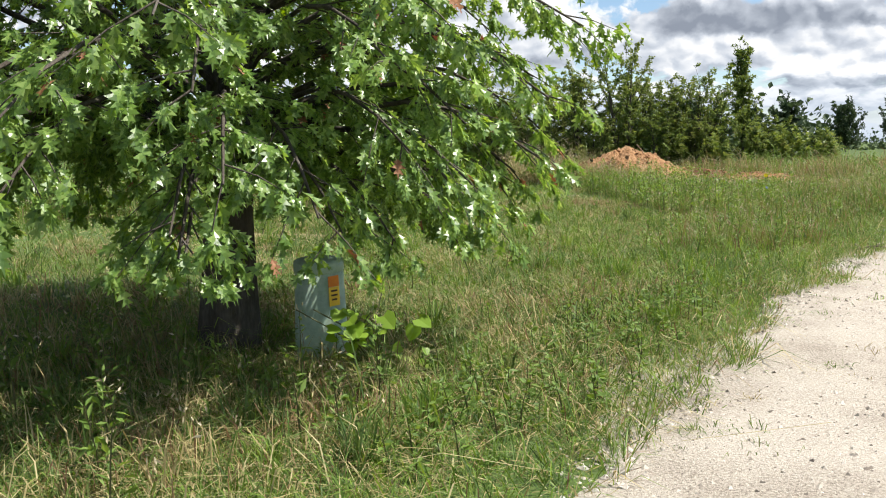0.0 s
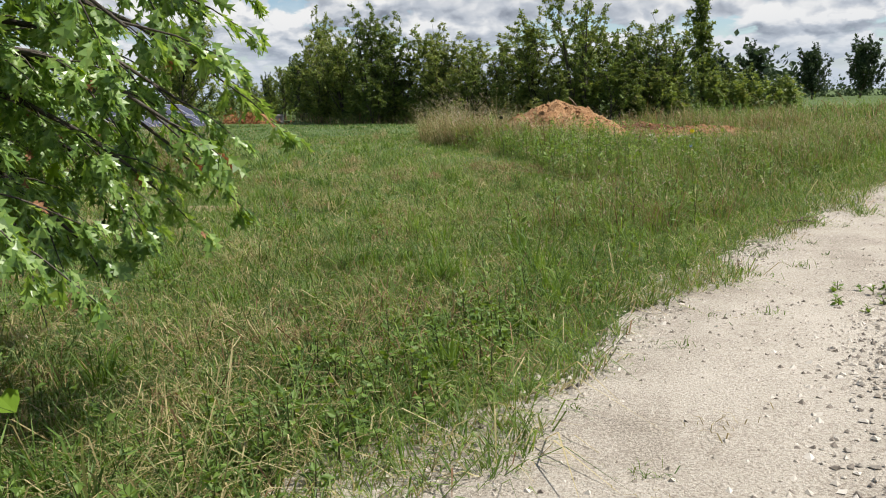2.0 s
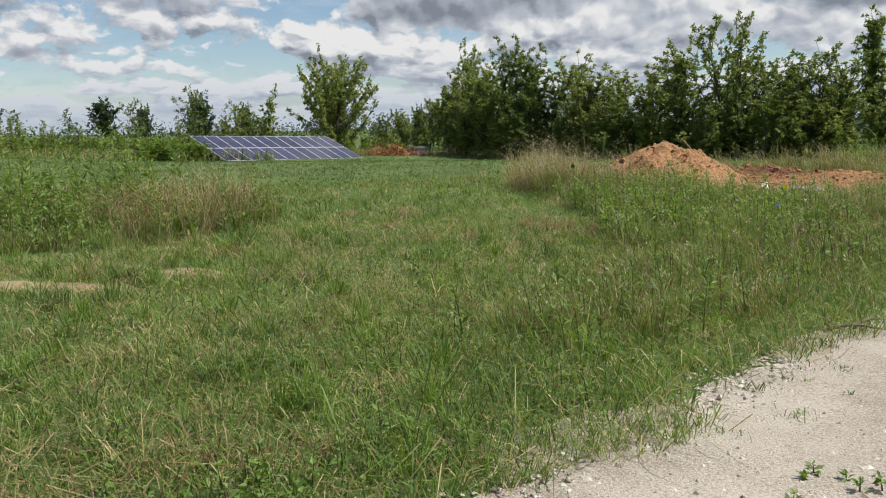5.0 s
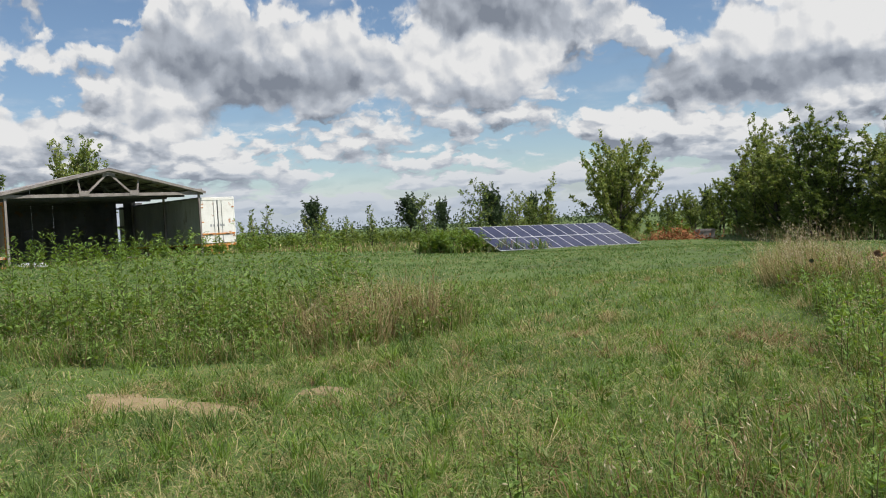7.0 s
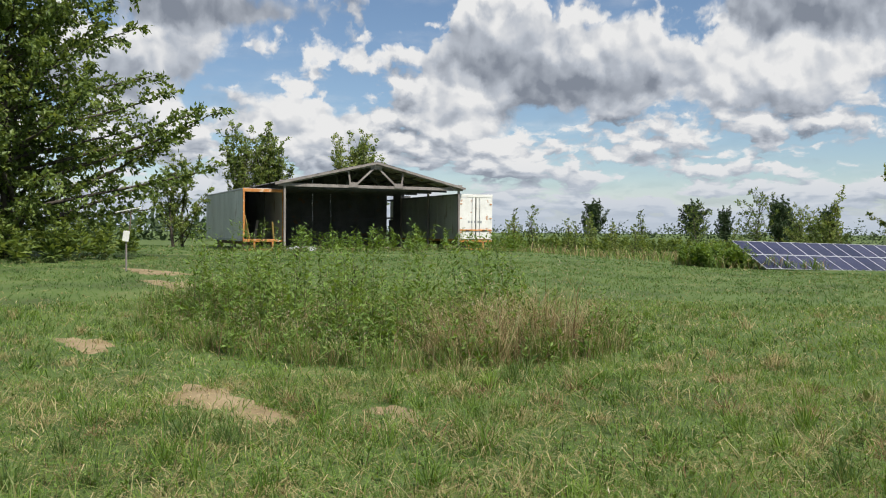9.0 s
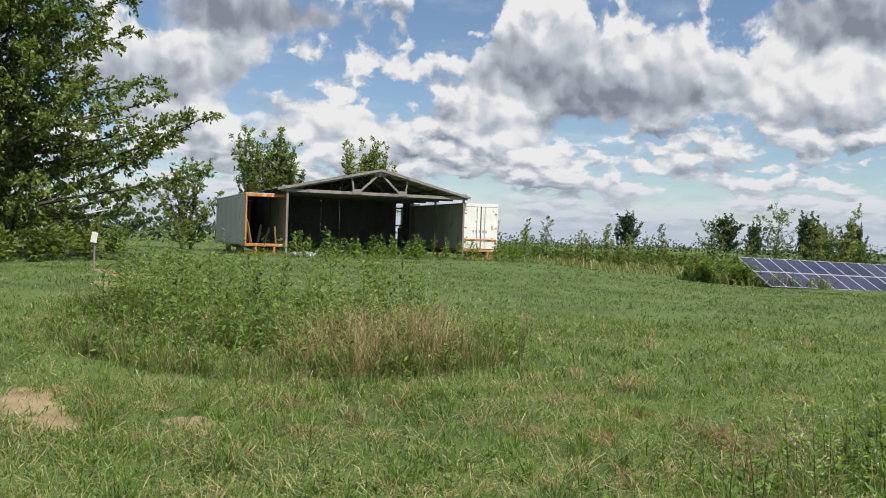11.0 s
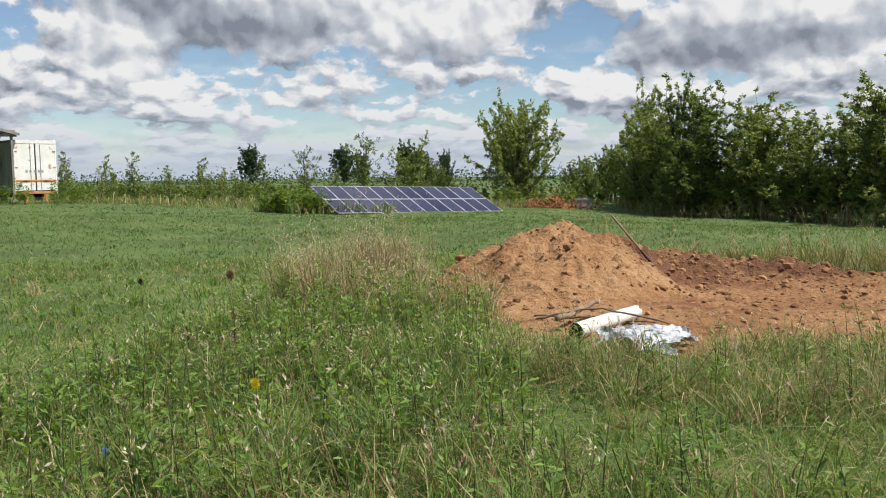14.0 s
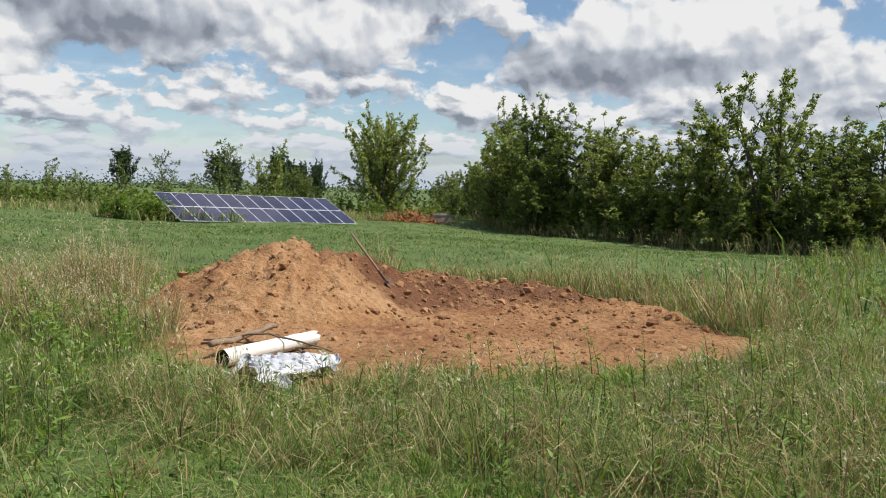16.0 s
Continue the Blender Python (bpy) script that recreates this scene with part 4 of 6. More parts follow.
def build_tarp():
    n, m = 90, 60
    s, t = np.meshgrid(np.linspace(0, 1, n), np.linspace(0, 1, m), indexing="ij")
    # four corners of the sheet, drawn in and out along its edges
    X = (1 - s) * ((1 - t) * 2.16 + t * 2.13) + s * ((1 - t) * 2.98 + t * 2.84)
    Y = (1 - s) * ((1 - t) * 26.42 + t * 27.18) + s * ((1 - t) * 26.22 + t * 27.42)
    X = X + 0.07 * np.sin(9 * t + 2 * s) + 0.05 * np.sin(21 * t)
    Y = Y + 0.08 * np.sin(6 * s + 3 * t) + 0.04 * np.sin(17 * s)
    Z = np.zeros(X.shape)
    for i in np.ndindex(X.shape):
        q = (t[i] * 6.0 + 0.5 * s[i])
        Z[i] = 0.15 * (0.5 - abs(noise.noise(Vector((s[i] * 1.6 + 2.0, q * 1.1, 0.3))))) + 0.05 * (0.5 - abs(noise.noise(Vector((s[i] * 4 + 3, t[i] * 15 + s[i] * 3, 1))))) + 0.012 * noise.noise(Vector((s[i] * 16, t[i] * 20, 4)))
    Z = Z * 1.15 + 0.05 + land(X, Y) + 0.05 * np.exp(-((s - 0.35) / 0.3) ** 2)
    i, j = np.meshgrid(np.arange(n - 1), np.arange(m - 1), indexing="ij")
    Q = np.stack([i * m + j, (i + 1) * m + j, (i + 1) * m + j + 1, i * m + j + 1], -1).reshape(-1, 4)
    o = np.array([2.6, 26.9, float(land(2.6, 26.9))])
    me = fast_mesh("sheet", np.stack([X, Y, Z], -1) - o, Q, None, (M["tarp"],))
    ob = new("tarp", me)
    ob.location = o
    ob.modifiers.new("thick", "SOLIDIFY").thickness = 0.006
    tagged(ob, "crumpled white plastic sheet with dark creases lying on the clay", "tarp")


build_tarp()

# ---- utility pedestal ----


def build_pedestal():
    g = float(land(-3.97, 10.6))
    p = empty("utility_pedestal", pose(-4.12, 10.62, g - 0.02, 1.5, -3, 48), "round pale green plastic utility pedestal with an orange warning sticker", "utility pedestal")

    def ring(name, rows, mat_):
        n = 36
        a = np.linspace(0, 2 * math.pi, n, endpoint=False)
        V = np.concatenate([np.stack([r * np.cos(a), r * np.sin(a), 0 * a + z], 1) for r, z in rows])
        i, j = np.meshgrid(np.arange(len(rows) - 1), np.arange(n), indexing="ij")
        k = (j + 1) % n
        Q = np.stack([i * n + j, i * n + k, (i + 1) * n + k, (i + 1) * n + j], -1).reshape(-1, 4)
        part(name, fast_mesh(name, V, Q, None, (mat_,), smooth=True), None, p)

    ring("body", [(0.0, 0.0), (0.190, 0.0), (0.190, 0.002), (0.168, 0.66), (0.160, 0.662), (0.0, 0.662)], M["pedestal"])
    ring("cap", [(0.0, 0.655), (0.172, 0.655), (0.174, 0.66), (0.173, 0.715), (0.166, 0.728), (0.13, 0.738), (0.06, 0.742), (0.0, 0.743)], M["pedestal"])
    ring("band", [(0.185, 0.03), (0.197, 0.03), (0.196, 0.085), (0.186, 0.085)], M["pedestal"])
    tilt = 1.9
    part("sticker", box((0.085, 0.003, 0.075), (0, -0.1725, 0.60), (-tilt, 0, 0), 0), M["orange"], p, "orange warning label")
    part("sticker", box((0.085, 0.003, 0.13), (0, -0.1760, 0.495), (-tilt, 0, 0), 0), M["yellow"], p, "yellow warning label")
    for z, w in ((0.535, 0.05), (0.505, 0.05), (0.475, 0.04)):
        part("sticker_print", box((w, 0.003, 0.012), (0, -0.1785 - (0.50 - z) * 0.033, z), (-tilt, 0, 0), 0), M["print"], p, "illegible printed line")


build_pedestal()

# ---- plants ----


def leaf_quads(P, D, N, length, width, fold=0.15):
    """Pointed leaves as two triangles folded on the midrib: base, two shoulders, tip."""
    D = D / (np.linalg.norm(D, axis=1, keepdims=True) + 1e-9)
    S = np.cross(D, N)
    S /= np.linalg.norm(S, axis=1, keepdims=True) + 1e-9
    U = np.cross(S, D)
    l, w = length[:, None], width[:, None]
    a = P
    b = P + D * l * 0.45 + S * w * 0.5 + U * w * fold
    c = P + D * l
    d = P + D * l * 0.45 - S * w * 0.5 + U * w * fold
    V = np.stack([a, b, c, d], 1)
    k = np.arange(len(P))[:, None] * 4
    T = np.concatenate([k + [0, 1, 2], k + [0, 2, 3]], 1).reshape(-1, 3)
    return V.reshape(-1, 3), T


def unit(v):
    return v / (np.linalg.norm(v, axis=-1, keepdims=True) + 1e-9)


def grow(seed, height, limbs, lift, reach, twigs, leaves, leaf, first=0.15, trunk_r=0.12, droop=0.0, lean=0.0, twig_len=0.9, bare=0.0, stems=1):
    """Trunk and limb arrays, and leaf arrays, of a tree: limbs rise by lift degrees and reach out, twigs and leaves along them."""
    r = np.random.default_rng(seed)
    wood = Heap()
    LP, LD = [], []
    for s in range(stems):
        off = r.normal(0, 0.3 if stems > 1 else 0, 2)
        ln = r.normal(0, lean + (0.12 if stems > 1 else 0), 2)
        t = np.linspace(0, 1, 9)
        tr = np.stack([off[0] + ln[0] * t * height + 0.03 * height * np.sin(4 * t + seed), off[1] + ln[1] * t * height + 0.03 * height * np.cos(3 * t + seed), t * height * 0.93 - 0.1], 1)
        V, Q = tube_arrays(tr, trunk_r * (1 - 0.92 * t) + 0.008, 7)
        wood.add(V, Q)
        nl = limbs // stems
        for k in range(nl):
            f = first + (1 - first) * (k + r.random()) / nl * 0.97
            p0 = np.array([np.interp(f, t, tr[:, c]) for c in range(3)])
            az = k * 2.399 + r.normal(0, 0.4)
            el = radians(lift + r.normal(0, 8) + 12 * f)
            ln_ = reach * height * (1.02 - 0.48 * f) * r.uniform(0.7, 1.25)
            d = np.array([math.cos(az) * math.cos(el), math.sin(az) * math.cos(el), math.sin(el)])
            u = np.linspace(0, 1, 7)
            up = (0.18 - droop) * ln_ * u ** 2
            path = p0 + d * (u * ln_)[:, None] + np.stack([0.05 * ln_ * np.sin(3 * u + k), 0.05 * ln_ * np.cos(4 * u + k), up], 1)
            V, Q = tube_arrays(path, trunk_r * 0.42 * (1 - 0.85 * f) * (1 - 0.9 * u) + 0.006, 5)
            wood.add(V, Q)
            nt = max(3, int(twigs * ln_ / (reach * height)))
            for q in range(nt):
                g = bare + (1 - bare) * (q + r.random()) / nt
                b = np.array([np.interp(g, u, path[:, c]) for c in range(3)])
                td = unit(np.gradient(path, axis=0)[min(6, int(g * 6))] * 0.8 + r.normal(0, 0.55, 3) + np.array([0, 0, 0.25 - droop]))
                tl = twig_len * r.uniform(0.5, 1.2) * (1.1 - 0.5 * g)
                e = b + td * tl
                e[2] -= droop * tl * 0.4
                V, Q = tube_arrays(np.stack([b, (b + e) / 2 + 0.02, e]), np.array([0.012, 0.008, 0.004]), 3)
                wood.add(V, Q)
                w = r.random(leaves) ** 0.7
                LP.append(b + (e - b) * w[:, None] + r.normal(0, 0.07 * twig_len, (leaves, 3)))
                LD.append(unit(td[None] * 0.6 + r.normal(0, 0.6, (leaves, 3)) + np.array([0, 0, -0.15 - droop])))
    LP, LD = np.concatenate(LP), np.concatenate(LD)
    return wood, LP, LD, r


def tree(name, seed, m, label, group="", leaf=0.24, mat_="elm", **kw):
    wood, LP, LD, r = grow(seed, leaf=leaf, **kw)
    e = empty(name, m, label, "tree", group)
    part("trunk", wood.mesh("trunk", (M["bark"],), True), None, e)
    sz = leaf * r.uniform(0.65, 1.35, len(LP))
    V, T = leaf_quads(LP, LD, unit(r.normal(0, 0.8, LP.shape) + np.array([0, 0, 1.0])), sz, sz * 0.55)
    part("crown", fast_mesh("crown", V, None, T, (M[mat_],)), None, e)
    return e


def at(x, y, rz=0, s=1.0, dz=-0.05, sz=None):
    return Matrix.Translation((x, y, float(land(x, y)) + dz)) @ Matrix.Rotation(radians(rz), 4, "Z") @ Matrix.Diagonal((s, s, sz or s, 1))


def plant_copy(src, x, y, rz, s, sz=None, label=""):
    c = copy_thing(src, Matrix.Translation((x, y, float(land(x, y)) - 0.05)) @ Matrix.Rotation(radians(rz), 4, "Z"))
    c.scale = (s, s, sz or s)
    if label:
        c["label"] = label
    return c


# the hedgerow of young elms
ELM = "young elm with upright plumed branches in the hedgerow"
G = "hedgerow trees"
h1 = tree("tree", 11, at(-19.8, 90.5, 0), ELM, G, height=8.6, limbs=38, lift=54, reach=0.46, twigs=12, leaf=0.19, leaves=30, twig_len=0.78, trunk_r=0.14, first=0.06)
h2 = tree("tree", 12, at(-13.4, 80.8, 40), ELM, G, height=8.4, limbs=34, lift=57, reach=0.48, twigs=11, leaf=0.19, leaves=30, twig_len=0.78, trunk_r=0.13, first=0.05, stems=2)
h3 = tree("tree", 13, at(2.4, 71.4, 0), "tall elm with open forked upper branches in the hedgerow", G, height=8.7, limbs=36, lift=50, reach=0.42, twigs=13, leaf=0.19, leaves=32, twig_len=0.78, trunk_r=0.16, first=0.06, stems=3)
h4 = tree("tree", 14, at(12.6, 75.0, 0), "slim upright elm standing clear of the hedgerow", G, height=9.0, limbs=34, lift=60, reach=0.26, twigs=11, leaf=0.19, leaves=31, twig_len=0.78, trunk_r=0.13, first=0.22)
h5 = tree("tree", 15, at(-16.5, 86.0, 0), ELM, G, height=6.8, limbs=24, lift=56, reach=0.5, twigs=12, leaf=0.19, leaves=31, twig_len=0.78, trunk_r=0.12, first=0.03, stems=2)
r_ = np.random.default_rng(5)
row = [(-21.6, 93.0, h5, .9), (-18.2, 86.5, h2, .86), (-16.2, 82.8, h1, .84), (-14.9, 84.5, h5, .9), (-11.6, 80.0, h1, .86), (-10.0, 77.4, h5, .92), (-8.4, 78.6, h2, .84), (-6.6, 75.4, h1, .74), (-5.2, 76.8, h5, .9),
       (-3.4, 73.8, h2, .68), (-1.6, 75.0, h5, .95), (0.2, 72.2, h1, .86), (4.4, 73.6, h5, .95), (6.0, 71.6, h2, .70), (7.6, 73.2, h1, .66), (9.4, 72.2, h2, .82), (10.6, 74.6, h5, .72), (14.8, 74.0, h5, .5), (5.2, 69.0, h5, .6),
       (-12.6, 76.9, h5, .5), (-4.5, 72.3, h5, .56), (1.2, 69.2, h5, .52), (8.2, 69.8, h5, .5), (12.0, 70.0, h5, .46), (16.8, 70.5, h5, .4)]
for x, y, s, k in row:
    plant_copy(s, x, y, r_.uniform(0, 360), (k + 0.34) * r_.uniform(0.94, 1.06), k * r_.uniform(0.90, 1.04))

# trees standing apart
lone = tree("tree", 21, at(-37.8, 102.0, 0), "broad spreading green elm standing alone behind the solar array", height=8.4, limbs=64, lift=36, reach=0.74, twigs=16, leaves=26, leaf=0.29, twig_len=1.2, trunk_r=0.2, first=0.05, stems=2)
fan = tree("tree", 22, at(-33.4, 76.6, 0), "small fan-shaped tree with a few upswept plumes", height=5.0, limbs=12, lift=55, reach=0.46, twigs=11, leaves=18, leaf=0.2, twig_len=0.6, trunk_r=0.08, first=0.12)
wisp = tree("tree", 23, at(-47.5, 88.0, 0), "wispy young tree with thin layered branches", height=6.6, limbs=18, lift=28, reach=0.42, twigs=9, leaves=12, leaf=0.22, twig_len=0.8, trunk_r=0.09, first=0.2)
sap = tree("sapling", 24, at(-60, 78, 0), "small upright sapling in the rough grass", "saplings behind the field", height=3.6, limbs=12, lift=60, reach=0.35, twigs=7, leaves=8, leaf=0.2, twig_len=0.5, trunk_r=0.04, first=0.08)
b1 = tree("tree", 25, at(-63.8, 43.7, 0), "bushy tree with upright plumes behind the shed", height=8.3, limbs=34, lift=62, reach=0.5, twigs=13, leaves=22, leaf=0.23, twig_len=0.9, trunk_r=0.14, first=0.08, stems=2)
plant_copy(b1, -60.5, 51.2, 80, 0.95, 0.95)
plant_copy(h5, -61.5, 36.4, 20, 1.0, 0.88, "bushy green tree beside the old trailer")
plant_copy(wisp, -40.5, 84.0, 90, 0.75)
plant_copy(wisp, -52.0, 84.5, 200, 0.8)
plant_copy(fan, -37.0, 80.0, 120, 0.7)
for k, (x, y, s) in enumerate(((-58, 66, .9), (-62, 72, 1.1), (-55, 70, .8), (-66, 84, 1.2), (-59.5, 81, .9), (-53, 74, .7), (-70, 76, 1.0), (-50, 66, .7), (-64, 66, .9), (-56, 61, .9), (-54.5, 63, .7), (-48, 71, .75), (-68, 95, 1.2), (-43, 78, .9))):
    plant_copy(sap, x, y, r_.uniform(0, 360), s * 1.15, s * r_.uniform(0.85, 1.1))
for x, y, k in ((-33, 109, .62), (-30.5, 104, .55), (-28, 102, .62), (-25.6, 98, .7), (-42.5, 113, .6), (-36, 113, .58), (-46, 100, .5), (-50.5, 104, .6), (-55, 108, .55)):
    plant_copy(h5, x, y, r_.uniform(0, 360), k * 1.25, k, "bushy green tree in the scrub behind the field")
far_tree = tree("tree", 26, at(-225, 253, 0, 1.4), "dark rounded tree far across the fields", height=8.8, limbs=40, lift=30, reach=0.5, twigs=12, leaves=16, leaf=0.5, twig_len=1.4, trunk_r=0.25, first=0.12, mat_="far_leaf")
for x, y, s, w in ((-104, 184, .75, 1.5), (-150, 212.6, 1.1, 1.3), (-75, 135, .8, .95), (-63, 128, .62, .8), (-95, 150, .7, .9), (-31, 125, .72, .9), (-27, 118, .6, .8), (-24, 112, .6, .8), (-29, 105, .5, .6), (-23.5, 99, .55, .6), (-90, 160, .7, 1.0)):
    plant_copy(far_tree, x, y, r_.uniform(0, 360), s * w * 0.8, s, "dark rounded tree far across the fields")
for deg, d, s in ((7.5, 165, .95), (11, 150, .85), (13.5, 158, 1.0), (17, 150, .9), (20, 160, 1.05), (23.5, 150, .95), (27, 155, 1.0), (4.5, 170, .8)):
    plant_copy(far_tree, 5 + d * math.sin(radians(deg)), 20 + d * math.cos(radians(deg)), 40 * deg, s * 0.95, s, "dark rounded tree far across the fields")
for x, y, s in ((-62.6, 42.0, .98), (-64.8, 45.6, .92), (-59.4, 49.9, .9), (-61.2, 53.0, .86)):
    plant_copy(b1, x, y, 60 * x, s, s)
# the big oak beyond the mown track
big = tree("tree", 31, at(-42.0, 20.6, 0), "large dense dark green oak with branches down to the grass", height=17.0, limbs=115, lift=12, reach=0.50, twigs=26, leaves=28, leaf=0.25, twig_len=1.3, trunk_r=0.32, first=0.07, droop=0.12, mat_="elm")


def far_woods():
    """Distant woods all round, as one mass of leaf clumps."""
    r = np.random.default_rng(77)
    P, S = [], []
    for a0, a1, d, hgt, n in ((-30, 10, 190, 4.5, 60), (10, 62, 330, 6, 110), (6, 40, 150, 3.2, 50), (-70, -25, 220, 9, 90), (62, 95, 170, 8, 60), (95, 290, 260, 10, 120), (-16, -2, 150, 9, 26)):
        for k in range(n):
            a = radians(90 + a0 + (a1 - a0) * (k + r.random()) / n)
            dd = d * r.uniform(0.92, 1.12)
            c = np.array([5 + dd * math.cos(a), 20 + dd * math.sin(a), 0])
            hh, ww = hgt * r.uniform(0.55, 1.2), hgt * r.uniform(0.5, 0.8)
            m = 150 if d == 190 else 70
            v = unit(r.normal(0, 1, (m, 3))) * r.uniform(0.55, 1, (m, 1))
            v[:, 2] = np.abs(v[:, 2]) ** 0.8
            P.append(c + v * [ww, ww, hh] * (1 + 0.25 * np.sin(v[:, :1] * 7 + k)) - [0, 0, 0.8])
            S.append(np.full(m, (0.16 if d == 190 else 0.15) * hgt))
    P, S = np.concatenate(P), np.concatenate(S) * r.uniform(0.6, 1.3, len(np.concatenate(S)))
    V, T = leaf_quads(P, unit(r.normal(0, 1, P.shape)), unit(r.normal(0, 0.7, P.shape) + [0, 0, 0.8]), S, S * 0.7)
    ob = new("far_woods", fast_mesh("far_woods", V, None, T, (M["far_leaf"],)))
    tagged(ob, "hazy dark green woods far off round the fields", "woods", kind="stuff")


far_woods()

# ---- the near oak with lobed leaves ----


def lobed_leaves(P, D, N, size):
    """Deep-lobed oak leaves: three pairs of pointed lobes, an end lobe and a narrow middle."""
    L = []
    for s in (1, -1):
        L += [((0.05, 0), (0.36, .06 * s), (0.33, .33 * s)), ((0.27, .05 * s), (0.63, .05 * s), (0.66, .48 * s)), ((0.52, .03 * s), (0.84, 0), (0.94, .33 * s))]
    L += [((0.70, -.10), (0.70, .10), (1.12, 0)), ((-0.12, 0), (0.42, -.12), (0.42, .12)), ((0.42, -.12), (0.86, 0), (0.42, .12))]
    Q = np.array(L).reshape(-1, 2)
    D = unit(D)
    S = unit(np.cross(D, N))
    U = np.cross(S, D)
    x, y = Q[:, 0][None, :, None], Q[:, 1][None, :, None]
    s = size[:, None, None]
    curl = -0.30 * x ** 2 + 0.25 * np.abs(y)
    V = P[:, None] + s * (x * D[:, None] + y * S[:, None] * 0.74 + curl * U[:, None])
    n = len(Q)
    F = np.arange(n).reshape(-1, 3)
    return V.reshape(-1, 3), (F[None] + n * np.arange(len(P))[:, None, None]).reshape(-1, 3)


def build_oak():
    r = np.random.default_rng(404)
    x0, y0 = -4.85, 10.75
    g = float(land(x0, y0))
    e = empty("oak_tree", pose(x0, y0, g - 0.05), "young oak with glossy lobed leaves drooping over the verge", "tree")
    wood = Heap()
    t = np.linspace(0, 1, 14)
    tr = np.stack([-0.10 * t + 0.05 * np.sin(5 * t), 0.05 * np.sin(4 * t), t * 6.9], 1)
    rad = 0.19 * (1 - 0.9 * t) + 0.01 + 0.05 * np.exp(-t * 26)
    V, Q = tube_arrays(tr, rad, 14)
    V = V + 0.012 * np.sin(V[:, [2]] * 9 + V[:, [0]] * 40)
    wood.add(V, Q)
    prof = np.array([(0.95, 1.75), (1.25, 2.15), (1.7, 2.35), (2.2, 2.25), (3.0, 2.05), (4.0, 1.7), (5.2, 1.15), (6.3, 0.5), (7.0, 0.1)])
    P, D = [], []
    # limbs ending in the crown's skin, each with side sprays
    limbs = 205
    for k in range(limbs):
        q = (k + 0.5) / limbs
        ze = 0.98 + 5.8 * q ** 1.75
        az = k * 2.399963 + r.normal(0, 0.15)
        R = np.interp(ze, prof[:, 0], prof[:, 1]) * (1 + 0.12 * math.sin(3 * az + 2) + r.normal(0, 0.07) + 0.48 * max(0.0, -0.64 * math.cos(az) - 0.77 * math.sin(az)))
        # the low skirt is shorter on the road's side
        R *= 1 - 0.14 * max(0.0, math.cos(az - 0.55)) * min(1.0, max(0.0, (2.3 - ze) / 0.9))
        end = np.array([R * math.cos(az), R * math.sin(az), ze])
        zs = min(6.6, max(1.35, ze + 0.55 - 0.28 * R + r.normal(0, 0.15)))
        p0 = np.array([np.interp(zs, tr[:, 2], tr[:, c]) for c in range(3)])
        u = np.linspace(0, 1, 8)
        path = p0 + (end - p0) * u[:, None]
        path[:, 2] += 0.24 * R * np.sin(math.pi * u) * (0.6 + 0.4 * u)
        V, Q = tube_arrays(path, 0.030 * (1 - 0.5 * q) * (1 - 0.88 * u) + 0.003, 4)
        wood.add(V, Q)
        dirs = unit(np.gradient(path, axis=0))
        nt = int(5 + 4.2 * R)
        for j in range(nt):
            gq = 0.22 + 0.78 * (j + r.random()) / nt
            b = np.array([np.interp(gq, u, path[:, c]) for c in range(3)])
            d = dirs[int(gq * 7)]
            side = unit(np.cross(d, [0, 0, 1.0])) * r.choice([-1, 1])
            td = unit(d * 0.7 + side * r.uniform(0.1, 0.95) + np.array([0, 0, r.uniform(-0.4, 0.3)]))
            tl = r.uniform(0.2, 0.5)
            en = b + td * tl + np.array([0, 0, -0.2 * tl])
            V, Q = tube_arrays(np.stack([b, (b + en) / 2 + [0, 0, 0.02], en]), np.array([0.006, 0.004, 0.002]), 3)
            wood.add(V, Q)
            m = 19
            w = np.r_[r.random(m - 4) * 0.8 + 0.2, np.ones(4)]
            P.append(b + (en - b) * w[:, None] + r.normal(0, 0.02, (m, 3)))
            az2 = r.uniform(0, 6.283, m)
            D.append(unit(td[None] * 0.6 + np.stack([np.cos(az2), np.sin(az2), 0 * az2], 1) * 0.7 + np.array([0, 0, -0.5])))
    part("trunk", wood.mesh("trunk", (M["bark"],), True), None, e, "dark furrowed trunk and limbs")
    P, D = np.concatenate(P), np.concatenate(D)
    P[:, 2] = np.maximum(P[:, 2], 0.9)
    out = unit(P * [1, 1, 0]) * 0.45
    N = unit(r.normal(0, 0.5, P.shape) + np.array([0, 0, 1.0]) + out)
    V, T = lobed_leaves(P, D, N, r.uniform(0.066, 0.125, len(P)))
    idx = r.choice([0, 1, 2], len(P), p=[0.968, 0.022, 0.010])
    low = (P[:, 2] < 1.2) & (r.random(len(P)) < 0.06)
    idx[low] = 1
    me = fast_mesh("crown", V, None, T, (M["oak"], M["oak_new"], M["oak_dead"]), None, np.repeat(idx, 9))
    part("crown", me, None, e, "lobed oak leaves")


build_oak()

# ---- grass ----


